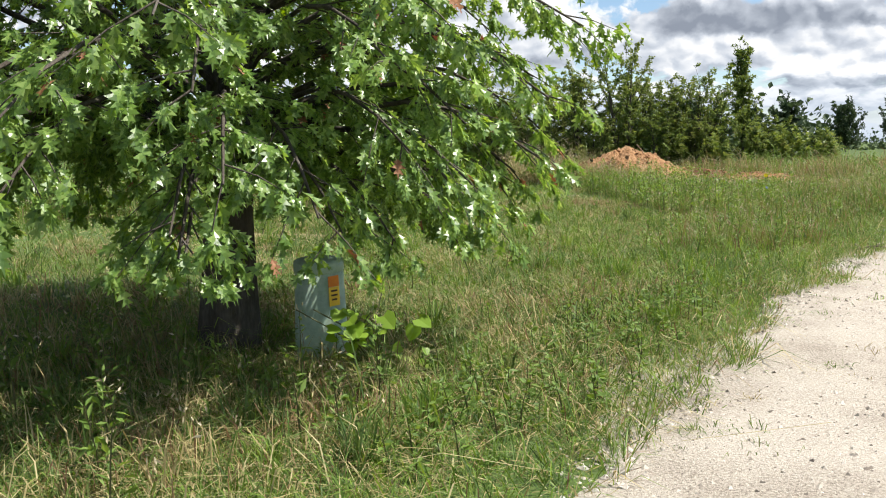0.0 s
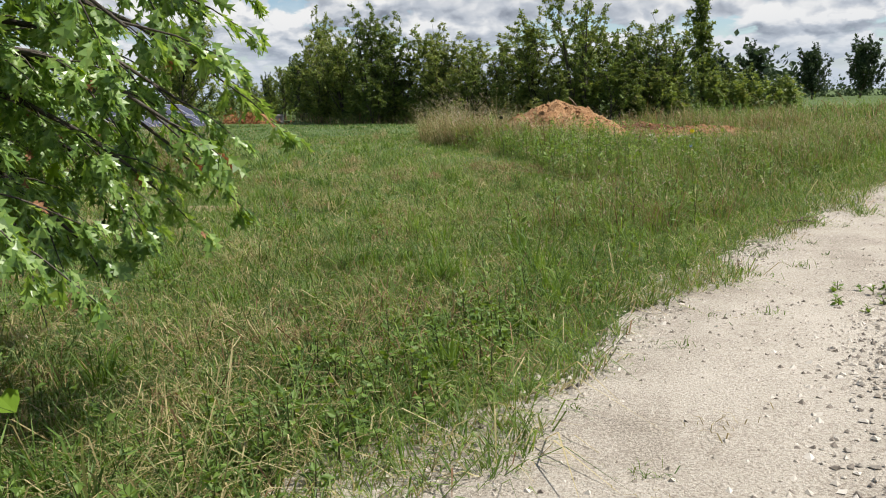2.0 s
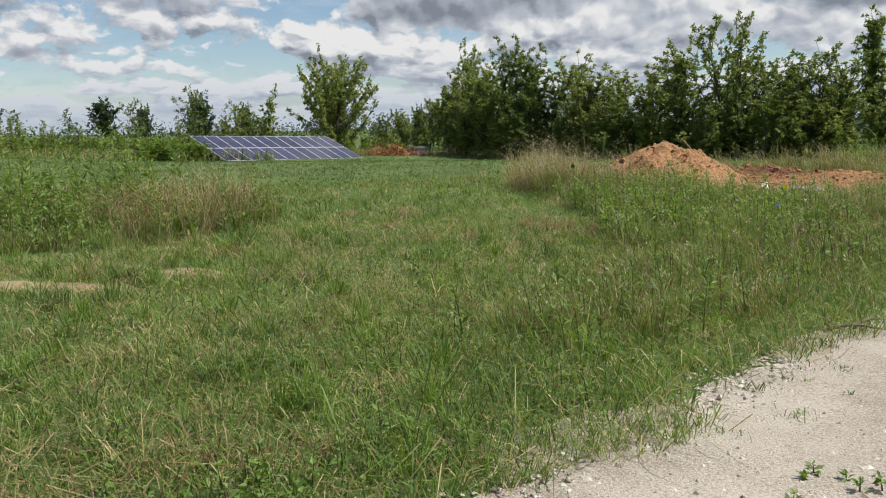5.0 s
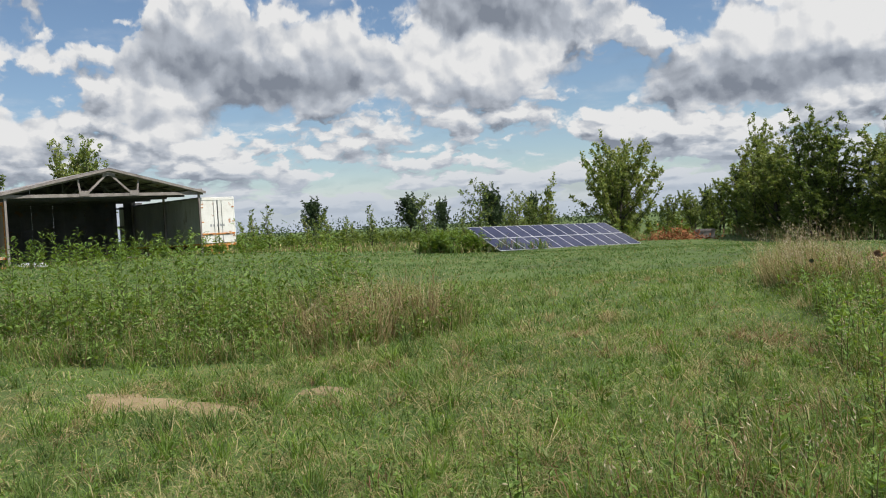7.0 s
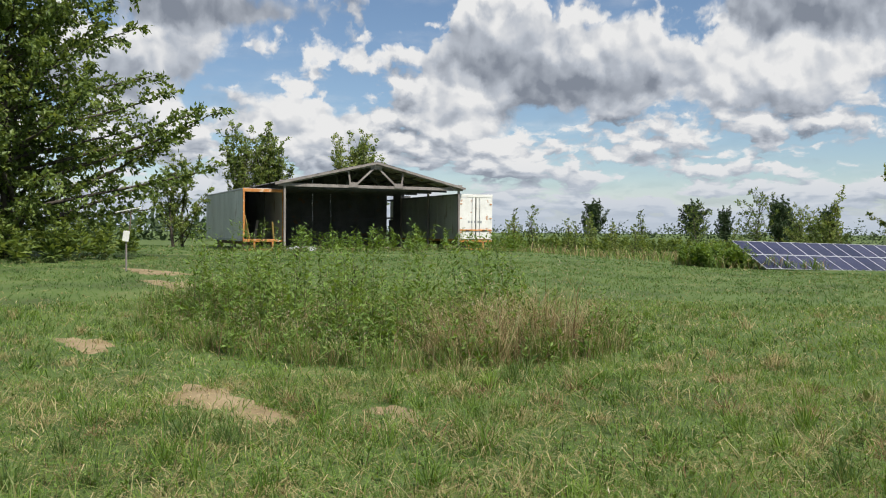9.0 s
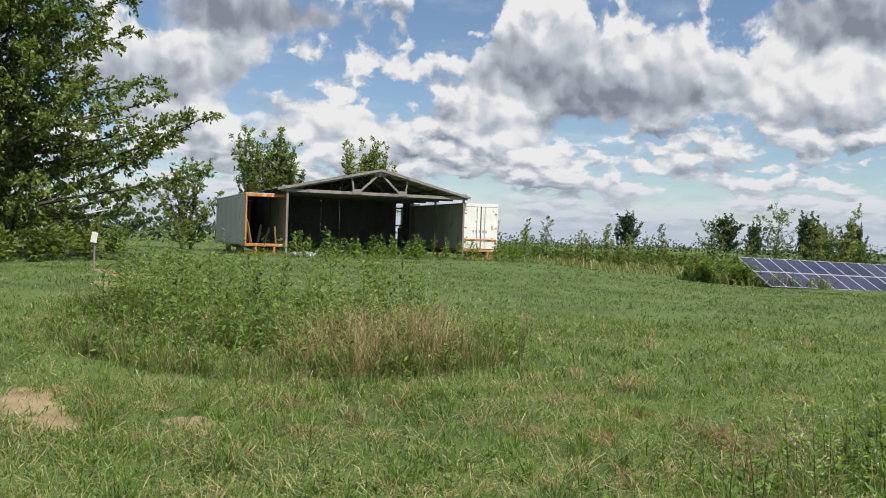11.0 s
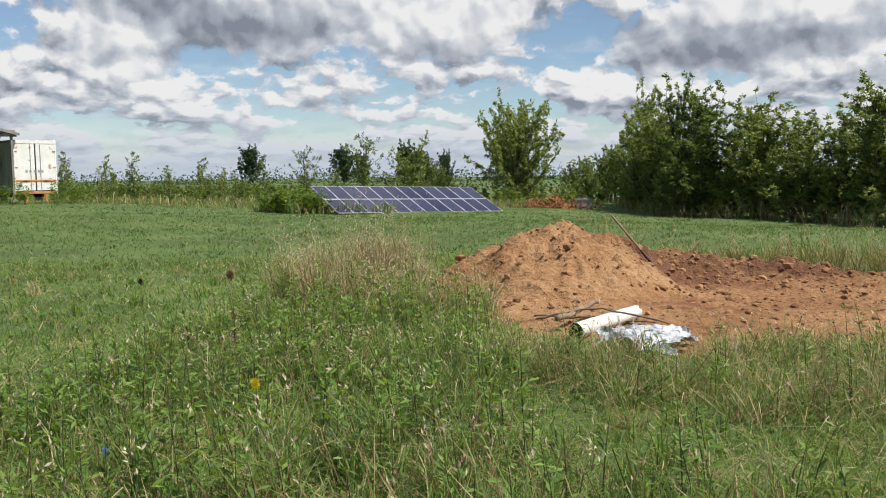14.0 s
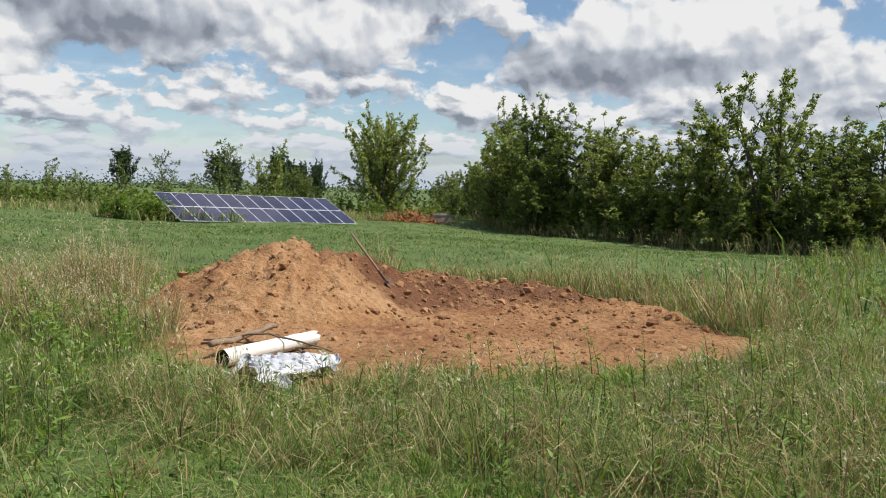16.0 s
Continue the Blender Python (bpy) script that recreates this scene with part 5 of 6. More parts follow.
def blades(x, y, hgt, wid, mat_i, r, lean=0.35, wind=(-0.10, 0.05), heap=None, tuft=0):
    """Bent tapering blades; with tuft, each run of that many springs from one spot and leans outwards."""
    n = len(x)
    b = r.uniform(0, 6.283, n)
    if tuft:
        k = np.arange(n) // tuft * tuft
        o = r.normal(0, 1, (n, 2)) * (0.10 * hgt + 2.0 * wid)[:, None]
        loose = r.random(n) < 0.25
        x, y = np.where(loose, x, x[k] + o[:, 0]), np.where(loose, y, y[k] + o[:, 1])
        b = np.where(loose, b, np.arctan2(o[:, 1], o[:, 0]) + r.normal(0, 0.5, n))
    z = land(x, y) - 0.01
    a = r.uniform(0, 6.283, n)
    side = np.stack([np.cos(a), np.sin(a), 0 * a], 1)
    l = lean * (0.34 + 0.72 * np.abs(r.normal(0, 1, n))) * np.where((mat_i == 2) & (tuft > 0), 1.7, 1.0)
    dirn = np.stack([np.cos(b) * l + wind[0], np.sin(b) * l + wind[1], 0 * b], 1) * hgt[:, None]
    B = np.stack([x, y, z], 1)
    Mid = B + dirn * 0.42 + np.array([0, 0, 1]) * (hgt * (0.66 - 0.14 * np.clip(l, 0, 1.5)))[:, None]
    Tip = B + dirn * 1.15 + np.array([0, 0, 1]) * (hgt * (1 - 0.58 * np.clip(l, 0, 1.5)))[:, None]
    w = wid[:, None]
    V = np.stack([B - side * w * 0.45, B + side * w * 0.45, Mid + side * w * 0.5, Mid - side * w * 0.5, Tip], 1).reshape(-1, 3)
    k = np.arange(n)[:, None] * 5
    heap.add(V, None, None)
    heap.Q.append(k + [0, 1, 2, 3] + heap.n - 5 * n)
    heap.qm.append(mat_i)
    heap.T.append(k + [3, 2, 4] + heap.n - 5 * n)
    heap.tm.append(mat_i)


BARE = [(-7.1, 16.8, 0.9, 0.45), (-6.0, 16.95, 0.55, 0.3), (-5.3, 18.1, 0.5, 0.25), (-12.4, 16.9, 1.2, 0.4), (-20, 21, 2.0, 0.5), (-26, 22.5, 3.0, 0.6)]
STRIP = np.array([(-16.0, 18.8), (-12.2, 17.8), (-8.6, 18.2), (-6.6, 19.6), (-6.1, 21.6), (-6.6, 23.4), (-9.2, 25.6), (-12.8, 23.6), (-16.5, 20.8)])
BED = np.array([(-0.4, 19.9), (1.6, 20.4), (2.6, 21.9), (2.6, 24.2), (1.4, 26.0), (0.3, 27.6), (-1.0, 27.9), (-2.6, 26.6), (-1.2, 23.6)])
PALE = np.array([(-2.9, 27.1), (-0.9, 26.7), (0.7, 27.3), (-0.1, 28.5), (-1.8, 29.6), (-3.1, 31.2), (-3.8, 29.8)])
FRINGE = np.array([(1.6, 25.2), (3.4, 24.6), (7.6, 25.4), (9.5, 28.0), (8.2, 31.0), (6.5, 31.6), (6.2, 29.6), (4.6, 27.9), (3.2, 26.3), (2.3, 26.1), (1.3, 26.6)])
BACKF = np.array([(6.3, 31.6), (7.2, 32.6), (4.5, 34.6), (1.8, 35.6), (-1.5, 35.0), (-3.2, 33.0), (-2.4, 32.4), (-0.6, 34.0), (1.6, 34.6), (3.6, 34.0), (5.2, 32.6)])
EAST = np.array([(-1.6, 14.6), (0.4, 15.6), (2.2, 18.6), (4.0, 21.0), (5.0, 23.4), (2.8, 23.4), (1.0, 20.4), (-0.6, 17.8)])


def field(cells, name, label, green="lawn"):
    """Grass blades over the field's side of the road, thinner and coarser with distance from its edge."""
    r = np.random.default_rng(len(name) * 31)
    hp = Heap()
    for x0, x1, y0, y1, d0, d1, dens, wide, tall in cells:
        if d1 < 5:
            along = np.flatnonzero((EDGE_S[:, 1] > y0) & (EDGE_S[:, 0] < x1 + 4))
            n = int(len(along) * 0.25 * (d1 - d0) * dens * (1.25 if d0 > 0 else 1.05))
            k = r.choice(along, n)
            d = r.uniform(d0, d1, n)
            P = EDGE_S[k] + EDGE_T[k] * r.uniform(-0.13, 0.13, n)[:, None] + EDGE_N[k] * d[:, None]
            P += EDGE_T[k] * (r.uniform(-0.1, 0.1, n) * np.clip(d, 0, None))[:, None]
            x, y = P[:, 0], P[:, 1]
        else:
            n = int((x1 - x0) * (y1 - y0) * dens)
            x, y = r.uniform(x0, x1, n), r.uniform(y0, y1, n)
            d = off_road(x, y)
        ragged = 0.24 * wobble(x, y, 3.1, 1) + 0.18 * wobble(x, y, 7.0, 4) - 0.16
        keep = (d > np.maximum(d0, ragged) if d0 <= 0 else d > d0) & (d <= d1) & ~inside(DIRT_POLY, x, y)
        for bx, by, rx, ry in BARE:
            q = ((x - bx) / rx) ** 2 + ((y - by) / ry) ** 2 + 0.35 * wobble(x, y, 3, 2)
            keep &= (q > 1) | (r.random(n) < 0.18 + 0.6 * np.clip(q, 0, 1) ** 2)
        x, y, d = x[keep], y[keep], d[keep]
        n = len(x)
        patch = 0.8 * wobble(x, y, 0.55, 5) + 0.8 * wobble(x, y, 2.1, 8) + 0.5 * wobble(x, y, 4.5, 2)
        h = tall * r.lognormal(0, 0.28, n) * (1 + 0.36 * patch).clip(0.35, 2)
        h *= 0.45 + 0.55 * np.clip(d / 0.7, 0, 1)
        dry = np.clip(0.24 + 0.34 * wobble(x, y, 0.62, 11) + 0.24 * wobble(x, y, 2.6, 3), 0.02, 0.85)
        dry = dry + 0.14 * np.exp(-((d - 3.0) / 1.6) ** 2) * (y < 16)
        dry *= 0.35 + 0.65 * np.clip((d - 0.4) / 1.4, 0, 1)
        # the trodden, drier grass round the oak
        near_oak = np.exp(-(((x + 3.4) / 1.7) ** 2 + ((y - 9.6) / 2.0) ** 2))
        dry = np.clip(dry + 0.6 * near_oak, 0, 0.85)
        russet = np.exp(-(((x + 0.1) / 1.3) ** 2 + ((y - 17.5) / 1.8) ** 2)) + np.exp(-(((x + 2.0) / 1.2) ** 2 + ((y - 12.5) / 1.2) ** 2))
        q = r.random(n)
        dry = np.where(d > 16, dry * 0.45, dry)
        mi = np.where(q < dry * 0.75, 2, np.where(r.random(n) < np.clip(0.5 + 0.5 * wobble(x, y, 0.9, 21), 0, 1), 1, 0))
        mi = np.where(r.random(n) < 0.28 * russet, 3, mi)
        h = np.where(mi >= 2, h * 1.05, h)
        h *= 1 + 0.35 * np.exp(-((d - 1.0) / 0.8) ** 2)
        blades(x, y, h.clip(0.03, 0.9), wide * r.uniform(0.6, 1.5, n), mi, r, 1.0, heap=hp, tuft=7)
    ob = new(name, hp.mesh(name, (M[green], M["mown" if green == "mown" else "lush"], M["straw"], M["rust_grass"])))
    tagged(ob, label, "grass", kind="stuff")


field([(-9, 13, 3, 30, -0.7, 4.0, 1500, 0.0056, 0.145)], "verge_grass", "long uneven green verge grass mixed with dry straw")
field([(-14, 10, 3, 32, 4.0, 9.0, 640, 0.0072, 0.13)], "field_grass", "rough green field grass with dry stalks")
field([(-28, 18, 2, 46, 9.0, 18.0, 240, 0.0115, 0.115)], "middle_grass", "wind-combed green field grass")
field([(-52, 32, 2, 66, 18.0, 40.0, 58, 0.015, 0.10)], "further_grass", "mown green field grass", "mown")
field([(-75, 45, 0, 95, 40.0, 75.0, 10, 0.036, 0.10)], "distant_grass", "mown green grass of the far field", "mown")


def scatter(poly, n, r):
    lo, hi = poly.min(0), poly.max(0)
    x, y = r.uniform(lo[0], hi[0], n), r.uniform(lo[1], hi[1], n)
    k = inside(poly, x, y)
    return x[k], y[k]


def tall_grass(name, poly, dens, tall, wide, mix, label, seed, heads=0.0, lean=0.62):
    r = np.random.default_rng(seed)
    area = np.prod(poly.max(0) - poly.min(0))
    x, y = scatter(poly, int(area * dens), r)
    n = len(x)
    keep = r.random(n) < np.clip(0.72 + 0.75 * wobble(x, y, 1.5, seed + 2), 0.12, 1)
    x, y = x[keep], y[keep]
    n = len(x)
    # gather into tussocks
    tx, ty = scatter(poly, int(area * 5), r)
    k = r.integers(0, len(tx), n)
    pull = r.random(n) < 0.7
    x, y = np.where(pull, tx[k] + r.normal(0, 0.07, n), x), np.where(pull, ty[k] + r.normal(0, 0.07, n), y)
    ok = (off_road(x, y) > 0.15) & ~inside(DIRT_POLY, x, y)
    x, y = x[ok], y[ok]
    n = len(x)
    h = tall * r.lognormal(0, 0.28, n) * (1 + 0.42 * wobble(x, y, 1.3, seed)).clip(0.35, 2)
    mi = r.choice(len(mix), n, p=mix)
    hp = Heap()
    blades(x, y, h.clip(0.05, 1.6), wide * r.uniform(0.6, 1.4, n), mi, r, lean, heap=hp)
    if heads:
        m = int(n * heads)
        P = np.stack([x[:m], y[:m], land(x[:m], y[:m]) + h[:m] * 0.95], 1)
        for q in range(4):
            Pq = P + np.array([-0.2, 0.08, 0.0]) * h[:m, None] + r.normal(0, 0.025, P.shape)
            L = r.uniform(0.02, 0.045, m)
            V, T = leaf_quads(Pq, unit(r.normal(0, 0.5, P.shape) + [-0.3, 0, 0.8]), unit(r.normal(0, 1, P.shape)), L, L * 0.35)
            hp.add(V, None, T, 4)
    ob = new(name, hp.mesh(name, (M["lawn"], M["lush"], M["straw"], M["rust_grass"], M["seed"])))
    tagged(ob, label, "tall grass", kind="stuff")


def tussocks(name, count, d0, d1, per, tall, wide, mix, lean, label, seed, y0=6.0, y1=26.0, least=0.25):
    """Separate clumps of arching blades along the field's side of the road."""
    r = np.random.default_rng(seed)
    along = np.flatnonzero((EDGE_S[:, 1] > y0) & (EDGE_S[:, 1] < y1) & (EDGE_S[:, 0] < 14))
    k = r.choice(along, count)
    d = r.uniform(d0, d1, count)
    C = EDGE_S[k] + EDGE_N[k] * d[:, None] + r.normal(0, 0.3, (count, 2))
    C = C[~inside(DIRT_POLY, C[:, 0], C[:, 1]) & (off_road(C[:, 0], C[:, 1]) > least)]
    hp = Heap()
    for c in C:
        n = int(per * r.uniform(0.5, 1.5))
        a, q = r.uniform(0, 6.283, n), np.abs(r.normal(0, r.uniform(0.05, 0.13), n))
        h = tall * r.uniform(0.6, 1.4) * r.lognormal(0, 0.25, n)
        blades(c[0] + q * np.cos(a), c[1] + q * np.sin(a), h, wide * r.uniform(0.6, 1.4, n), np.full(n, r.choice(4, p=mix)), r, lean, heap=hp)
    tagged(new(name, hp.mesh(name, (M["lawn"], M["lush"], M["straw"], M["rust_grass"]))), label, "grass", kind="stuff")


tussocks("lush_tussocks", 420, 0.3, 8.5, 60, 0.24, 0.0075, [.35, .65, 0, 0], 0.75, "arching tussocks of lush green grass in the verge", 81)
tussocks("field_tussocks", 520, 7.0, 17.0, 40, 0.19, 0.009, [.25, .55, .20, 0], 0.8, "pale and lush tussocks standing in the field grass", 83)
tussocks("edge_tufts", 170, -0.75, 0.3, 26, 0.07, 0.0045, [.5, .3, .2, 0], 0.9, "low grass tufts creeping into the gravel edge", 84, least=-0.9)
tussocks("matted_straw", 380, 1.2, 9.0, 55, 0.22, 0.005, [0, 0, .72, .28], 1.5, "flattened mats of dry straw in the verge", 82)

tall_grass("pale_tall_grass", PALE, 1300, 0.60, 0.0056, [.16, .10, .62, .12], "tall pale dry grass with feathery seed heads beside the dirt heap", 3, 0.10)
tall_grass("strip_tall_grass", STRIP, 620, 0.44, 0.0068, [.40, .34, .18, .08], "tall mixed grass and dry stalks in the unmown strip", 4, 0.03)
tall_grass("strip_dry_grass", np.array([(-8.6, 20.4), (-6.6, 20.0), (-6.3, 22.0), (-7.2, 23.2), (-8.9, 22.4)]), 900, 0.66, 0.0065, [.10, .06, .60, .24], "tall russet dry grass in the unmown strip", 5, 0.03)
tall_grass("bed_tall_grass", BED, 760, 0.38, 0.0055, [.50, .30, .16, .04], "knee-high green grass and weeds by the road", 6, 0.04)
tall_grass("fringe_grass", FRINGE, 1250, 0.34, 0.0052, [.34, .22, .38, .06], "long arching grass in front of the bare clay", 7, 0.02, 0.95)
tall_grass("back_grass", BACKF, 560, 0.58, 0.009, [.26, .14, .42, .18], "dead and green tall grass behind the clay heap", 8, 0.05)
tall_grass("verge_tall_grass", EAST, 620, 0.34, 0.0056, [.42, .28, .14, .16], "tall grass along the road verge", 9, 0.03)
tall_grass("oak_undergrowth", np.array([(-9.0, 7.5), (-4.2, 7.4), (-3.2, 8.4), (-3.1, 10.0), (-3.9, 12.0), (-6.5, 13.0), (-9.0, 12.0)]), 260, 0.26, 0.006, [.26, .06, .46, .22], "shaded dry grass and stalks under the oak", 10, 0.03, 0.6)
tall_grass("hedge_grass", np.array([(-23, 90.5), (-14, 76.8), (0, 68.2), (18, 66.5), (30, 66), (30, 72), (16, 72), (2, 71), (-13, 80), (-21, 92)]), 26, 1.0, 0.035, [.36, .08, .36, .20], "tall rough grass at the foot of the hedgerow", 11)
tall_grass("array_grass", np.array([(-36, 60.5), (-31.0, 59.8), (-28.2, 61.8), (-26.6, 64.6), (-28.0, 65.4), (-30.5, 62.0), (-35, 64)]), 60, 0.75, 0.05, [.45, .25, .18, .12], "tall weeds at the end of the solar array", 12)
tall_grass("far_rough_grass", np.array([(-75, 70), (-52, 58), (-42, 60), (-36, 66), (-30, 74), (-25, 84), (-24, 100), (-60, 110), (-80, 95)]), 11, 0.62, 0.05, [.50, .14, .26, .10], "rough pale and green grass beyond the mown field", 13)
tall_grass("shed_grass", np.array([(-47.5, 33), (-44, 35), (-42.5, 50), (-43.5, 56), (-46, 56), (-45.6, 49), (-48.3, 37)]), 50, 0.36, 0.02, [.55, .25, .14, .06], "tall grass before the shed", 14)
tall_grass("north_rough_grass", np.array([(4, 36), (12, 30), (30, 30), (40, 60), (20, 66), (8, 58)]), 24, 0.5, 0.022, [.42, .20, .22, .16], "rough mixed grass beyond the dirt heap", 15)
tall_grass("mid_rough_grass", np.array([(5.0, 24.8), (12, 24.4), (20, 25.2), (26, 32), (12, 32), (9.0, 28.0)]), 110, 0.42, 0.009, [.44, .22, .22, .12], "rough tall grass between the road and the clay", 16)


tall_grass("plume_grass", np.array([(-3.4, 29.6), (-1.8, 28.4), (-0.9, 28.9), (-2.4, 31.6), (-3.6, 32.4)]), 40, 0.92, 0.006, [.2, .1, .7, 0.0], "tall grass with pale feathery plumes beside the clay", 17, 0.6, 0.2)


def opposite_verge():
    """Short grass on the other side of the road."""
    r = np.random.default_rng(55)
    n = 16000
    k = r.integers(8, len(EDGE_S) - 60, n)
    d = 4.7 + r.random(n) ** 1.6 * 7
    P = EDGE_S[k] + EDGE_T[k] * r.uniform(-0.14, 0.14, n)[:, None] - EDGE_N[k] * d[:, None]
    ok = (off_road(P[:, 0], P[:, 1]) < -4.6 - 0.15 * wobble(P[:, 0], P[:, 1], 3, 2))
    P = P[ok]
    hp = Heap()
    blades(P[:, 0], P[:, 1], 0.13 * r.lognormal(0, 0.35, len(P)), 0.008 * r.uniform(0.6, 1.5, len(P)), r.choice(3, len(P), p=[.5, .32, .18]), r, 0.6, heap=hp, tuft=7)
    tagged(new("opposite_grass", hp.mesh("opposite_grass", (M["lawn"], M["lush"], M["straw"]))), "short green grass on the far verge of the road", "grass", kind="stuff")


opposite_verge()


def weeds(name, poly, count, tall, label, seed, mats=("stem", "weed"), leaf=(0.05, 0.11), slim=0.3, tops=None, on_road=False):
    """Leafy upright weeds, each a stem with many narrow leaves."""
    r = np.random.default_rng(seed)
    lo, hi = poly.min(0), poly.max(0)
    x, y = scatter(poly, int(count * np.prod(hi - lo) / 8) + 40, r)
    ok = ((off_road(x, y) > 0.2) | on_road) & ~inside(DIRT_POLY, x, y)
    x, y = x[ok][:count], y[ok][:count]
    hp = Heap()
    for a, b in zip(x, y):
        h = tall * r.uniform(0.55, 1.25)
        g = float(land(a, b)) - 0.02
        t = np.linspace(0, 1, 5)
        path = np.stack([a + r.normal(0, 0.10) * h * t ** 2 - 0.08 * h * t ** 2, b + r.normal(0, 0.10) * h * t ** 2, g + h * t], 1)
        V, Q = tube_arrays(path, 0.006 * (1.2 - t), 3)
        hp.add(V, Q, None, 0)
        n = int(34 * h + 10)
        f = r.uniform(0.15, 1, n)
        P = np.stack([np.interp(f, t, path[:, c]) for c in range(3)], 1)
        az = r.uniform(0, 6.283, n)
        D = unit(np.stack([np.cos(az), np.sin(az), r.normal(0.35, 0.45, n)], 1))
        P = P + D * (r.random(n) * 0.16 * h * (1.1 - f))[:, None]
        L = r.uniform(*leaf, n) * (1.35 - 0.7 * f)
        V, T = leaf_quads(P, D, unit(r.normal(0, 0.3, P.shape) + [0, 0, 1]), L, L * slim)
        hp.add(V, None, T, 1)
        if tops is not None and r.random() < tops:
            m = 12
            Pq = path[-1] + r.normal(0, 0.03, (m, 3))
            V, T = leaf_quads(Pq, unit(r.normal(0, 0.6, (m, 3)) + [0, 0, 0.6]), unit(r.normal(0, 1, (m, 3))), r.uniform(0.015, 0.035, m), r.uniform(0.006, 0.012, m))
            hp.add(V, None, T, 2)
    ob = new(name, hp.mesh(name, (M[mats[0]], M[mats[1]], M["seed"])))
    tagged(ob, label, "weeds", kind="stuff")


weeds("strip_weeds", STRIP, 420, 0.66, "leafy green weeds standing in the unmown strip", 41, leaf=(0.06, 0.13), slim=0.38, tops=0.15)
weeds("strip_tall_weeds", np.array([(-15.5, 19.4), (-12.0, 18.9), (-8.6, 19.6), (-7.4, 21.6), (-9.5, 24.0), (-14.0, 22.0)]), 130, 1.55, "shoulder-high leafy weeds in the unmown strip", 42, leaf=(0.08, 0.16), slim=0.36)
weeds("bed_weeds", BED, 340, 0.62, "leafy pale green weeds among grass by the road", 43, mats=("stem", "lush"), leaf=(0.05, 0.11), slim=0.38, tops=0.12)
weeds("verge_weeds", EAST, 160, 0.48, "leafy green weeds on the road verge", 44, leaf=(0.05, 0.1), slim=0.35)
weeds("low_verge_weeds", np.array([(-3.2, 8.2), (-2.2, 9.5), (-0.9, 12.4), (-1.6, 12.8), (-2.6, 11.2), (-3.6, 9.6)]), 220, 0.24, "low bright green clover and weeds along the road edge", 45, leaf=(0.03, 0.07), slim=0.6)
weeds("fringe_weeds", FRINGE, 160, 0.5, "leafy weeds in the long grass before the clay", 46, leaf=(0.04, 0.09), slim=0.35, tops=0.1)
weeds("oak_weeds", np.array([(-8.0, 7.6), (-4.4, 7.6), (-3.3, 8.8), (-3.6, 10.3), (-6.0, 10.6), (-8.0, 10.0)]), 55, 0.5, "shaded leafy weeds under the oak", 47, leaf=(0.05, 0.1), slim=0.36, tops=0.3)
weeds("hedge_shrubs", np.array([(-22, 91), (-14, 78), (0, 70), (18, 68), (18, 71), (2, 72), (-13, 81), (-20, 93)]), 260, 2.6, "dense leafy undergrowth along the foot of the hedgerow", 48, mats=("stem", "elm"), leaf=(0.30, 0.55), slim=0.6)
weeds("shed_weeds", np.array([(-44.8, 36.5), (-43.2, 36.8), (-41.8, 46.0), (-41.5, 53.0), (-44.0, 54.0), (-44.2, 46.0)]), 85, 1.35, "tall weeds growing before the shed", 49, leaf=(0.14, 0.28), slim=0.4)
weeds("far_shrubs", np.array([(-80, 78), (-58, 66), (-48, 70), (-37, 80), (-21, 92), (-30, 112), (-80, 118), (-120, 100)]), 420, 1.5, "scrubby bushes beyond the mown field", 50, mats=("stem", "elm"), leaf=(0.3, 0.55), slim=0.6)
weeds("array_weeds", np.array([(-36.5, 62.5), (-34.6, 60.2), (-30.8, 60.4), (-29.8, 62.0), (-32.0, 61.9), (-33.5, 63.5)]), 110, 1.35, "leafy bushes at the end of the solar array", 51, leaf=(0.2, 0.36), slim=0.45)
weeds("oak_foot_shrubs", np.array([(-47, 14), (-36, 13), (-34.5, 20), (-35.5, 25), (-40, 26)]), 160, 1.6, "scrub and brambles under the big oak", 52, mats=("stem", "elm"), leaf=(0.2, 0.4), slim=0.5, tops=0.3)
weeds("north_weeds", np.array([(5, 38), (12, 32), (28, 31), (36, 56), (20, 64), (8, 58)]), 330, 0.85, "tall weeds in the rough ground beyond the clay", 53, leaf=(0.08, 0.16), slim=0.35, tops=0.2)


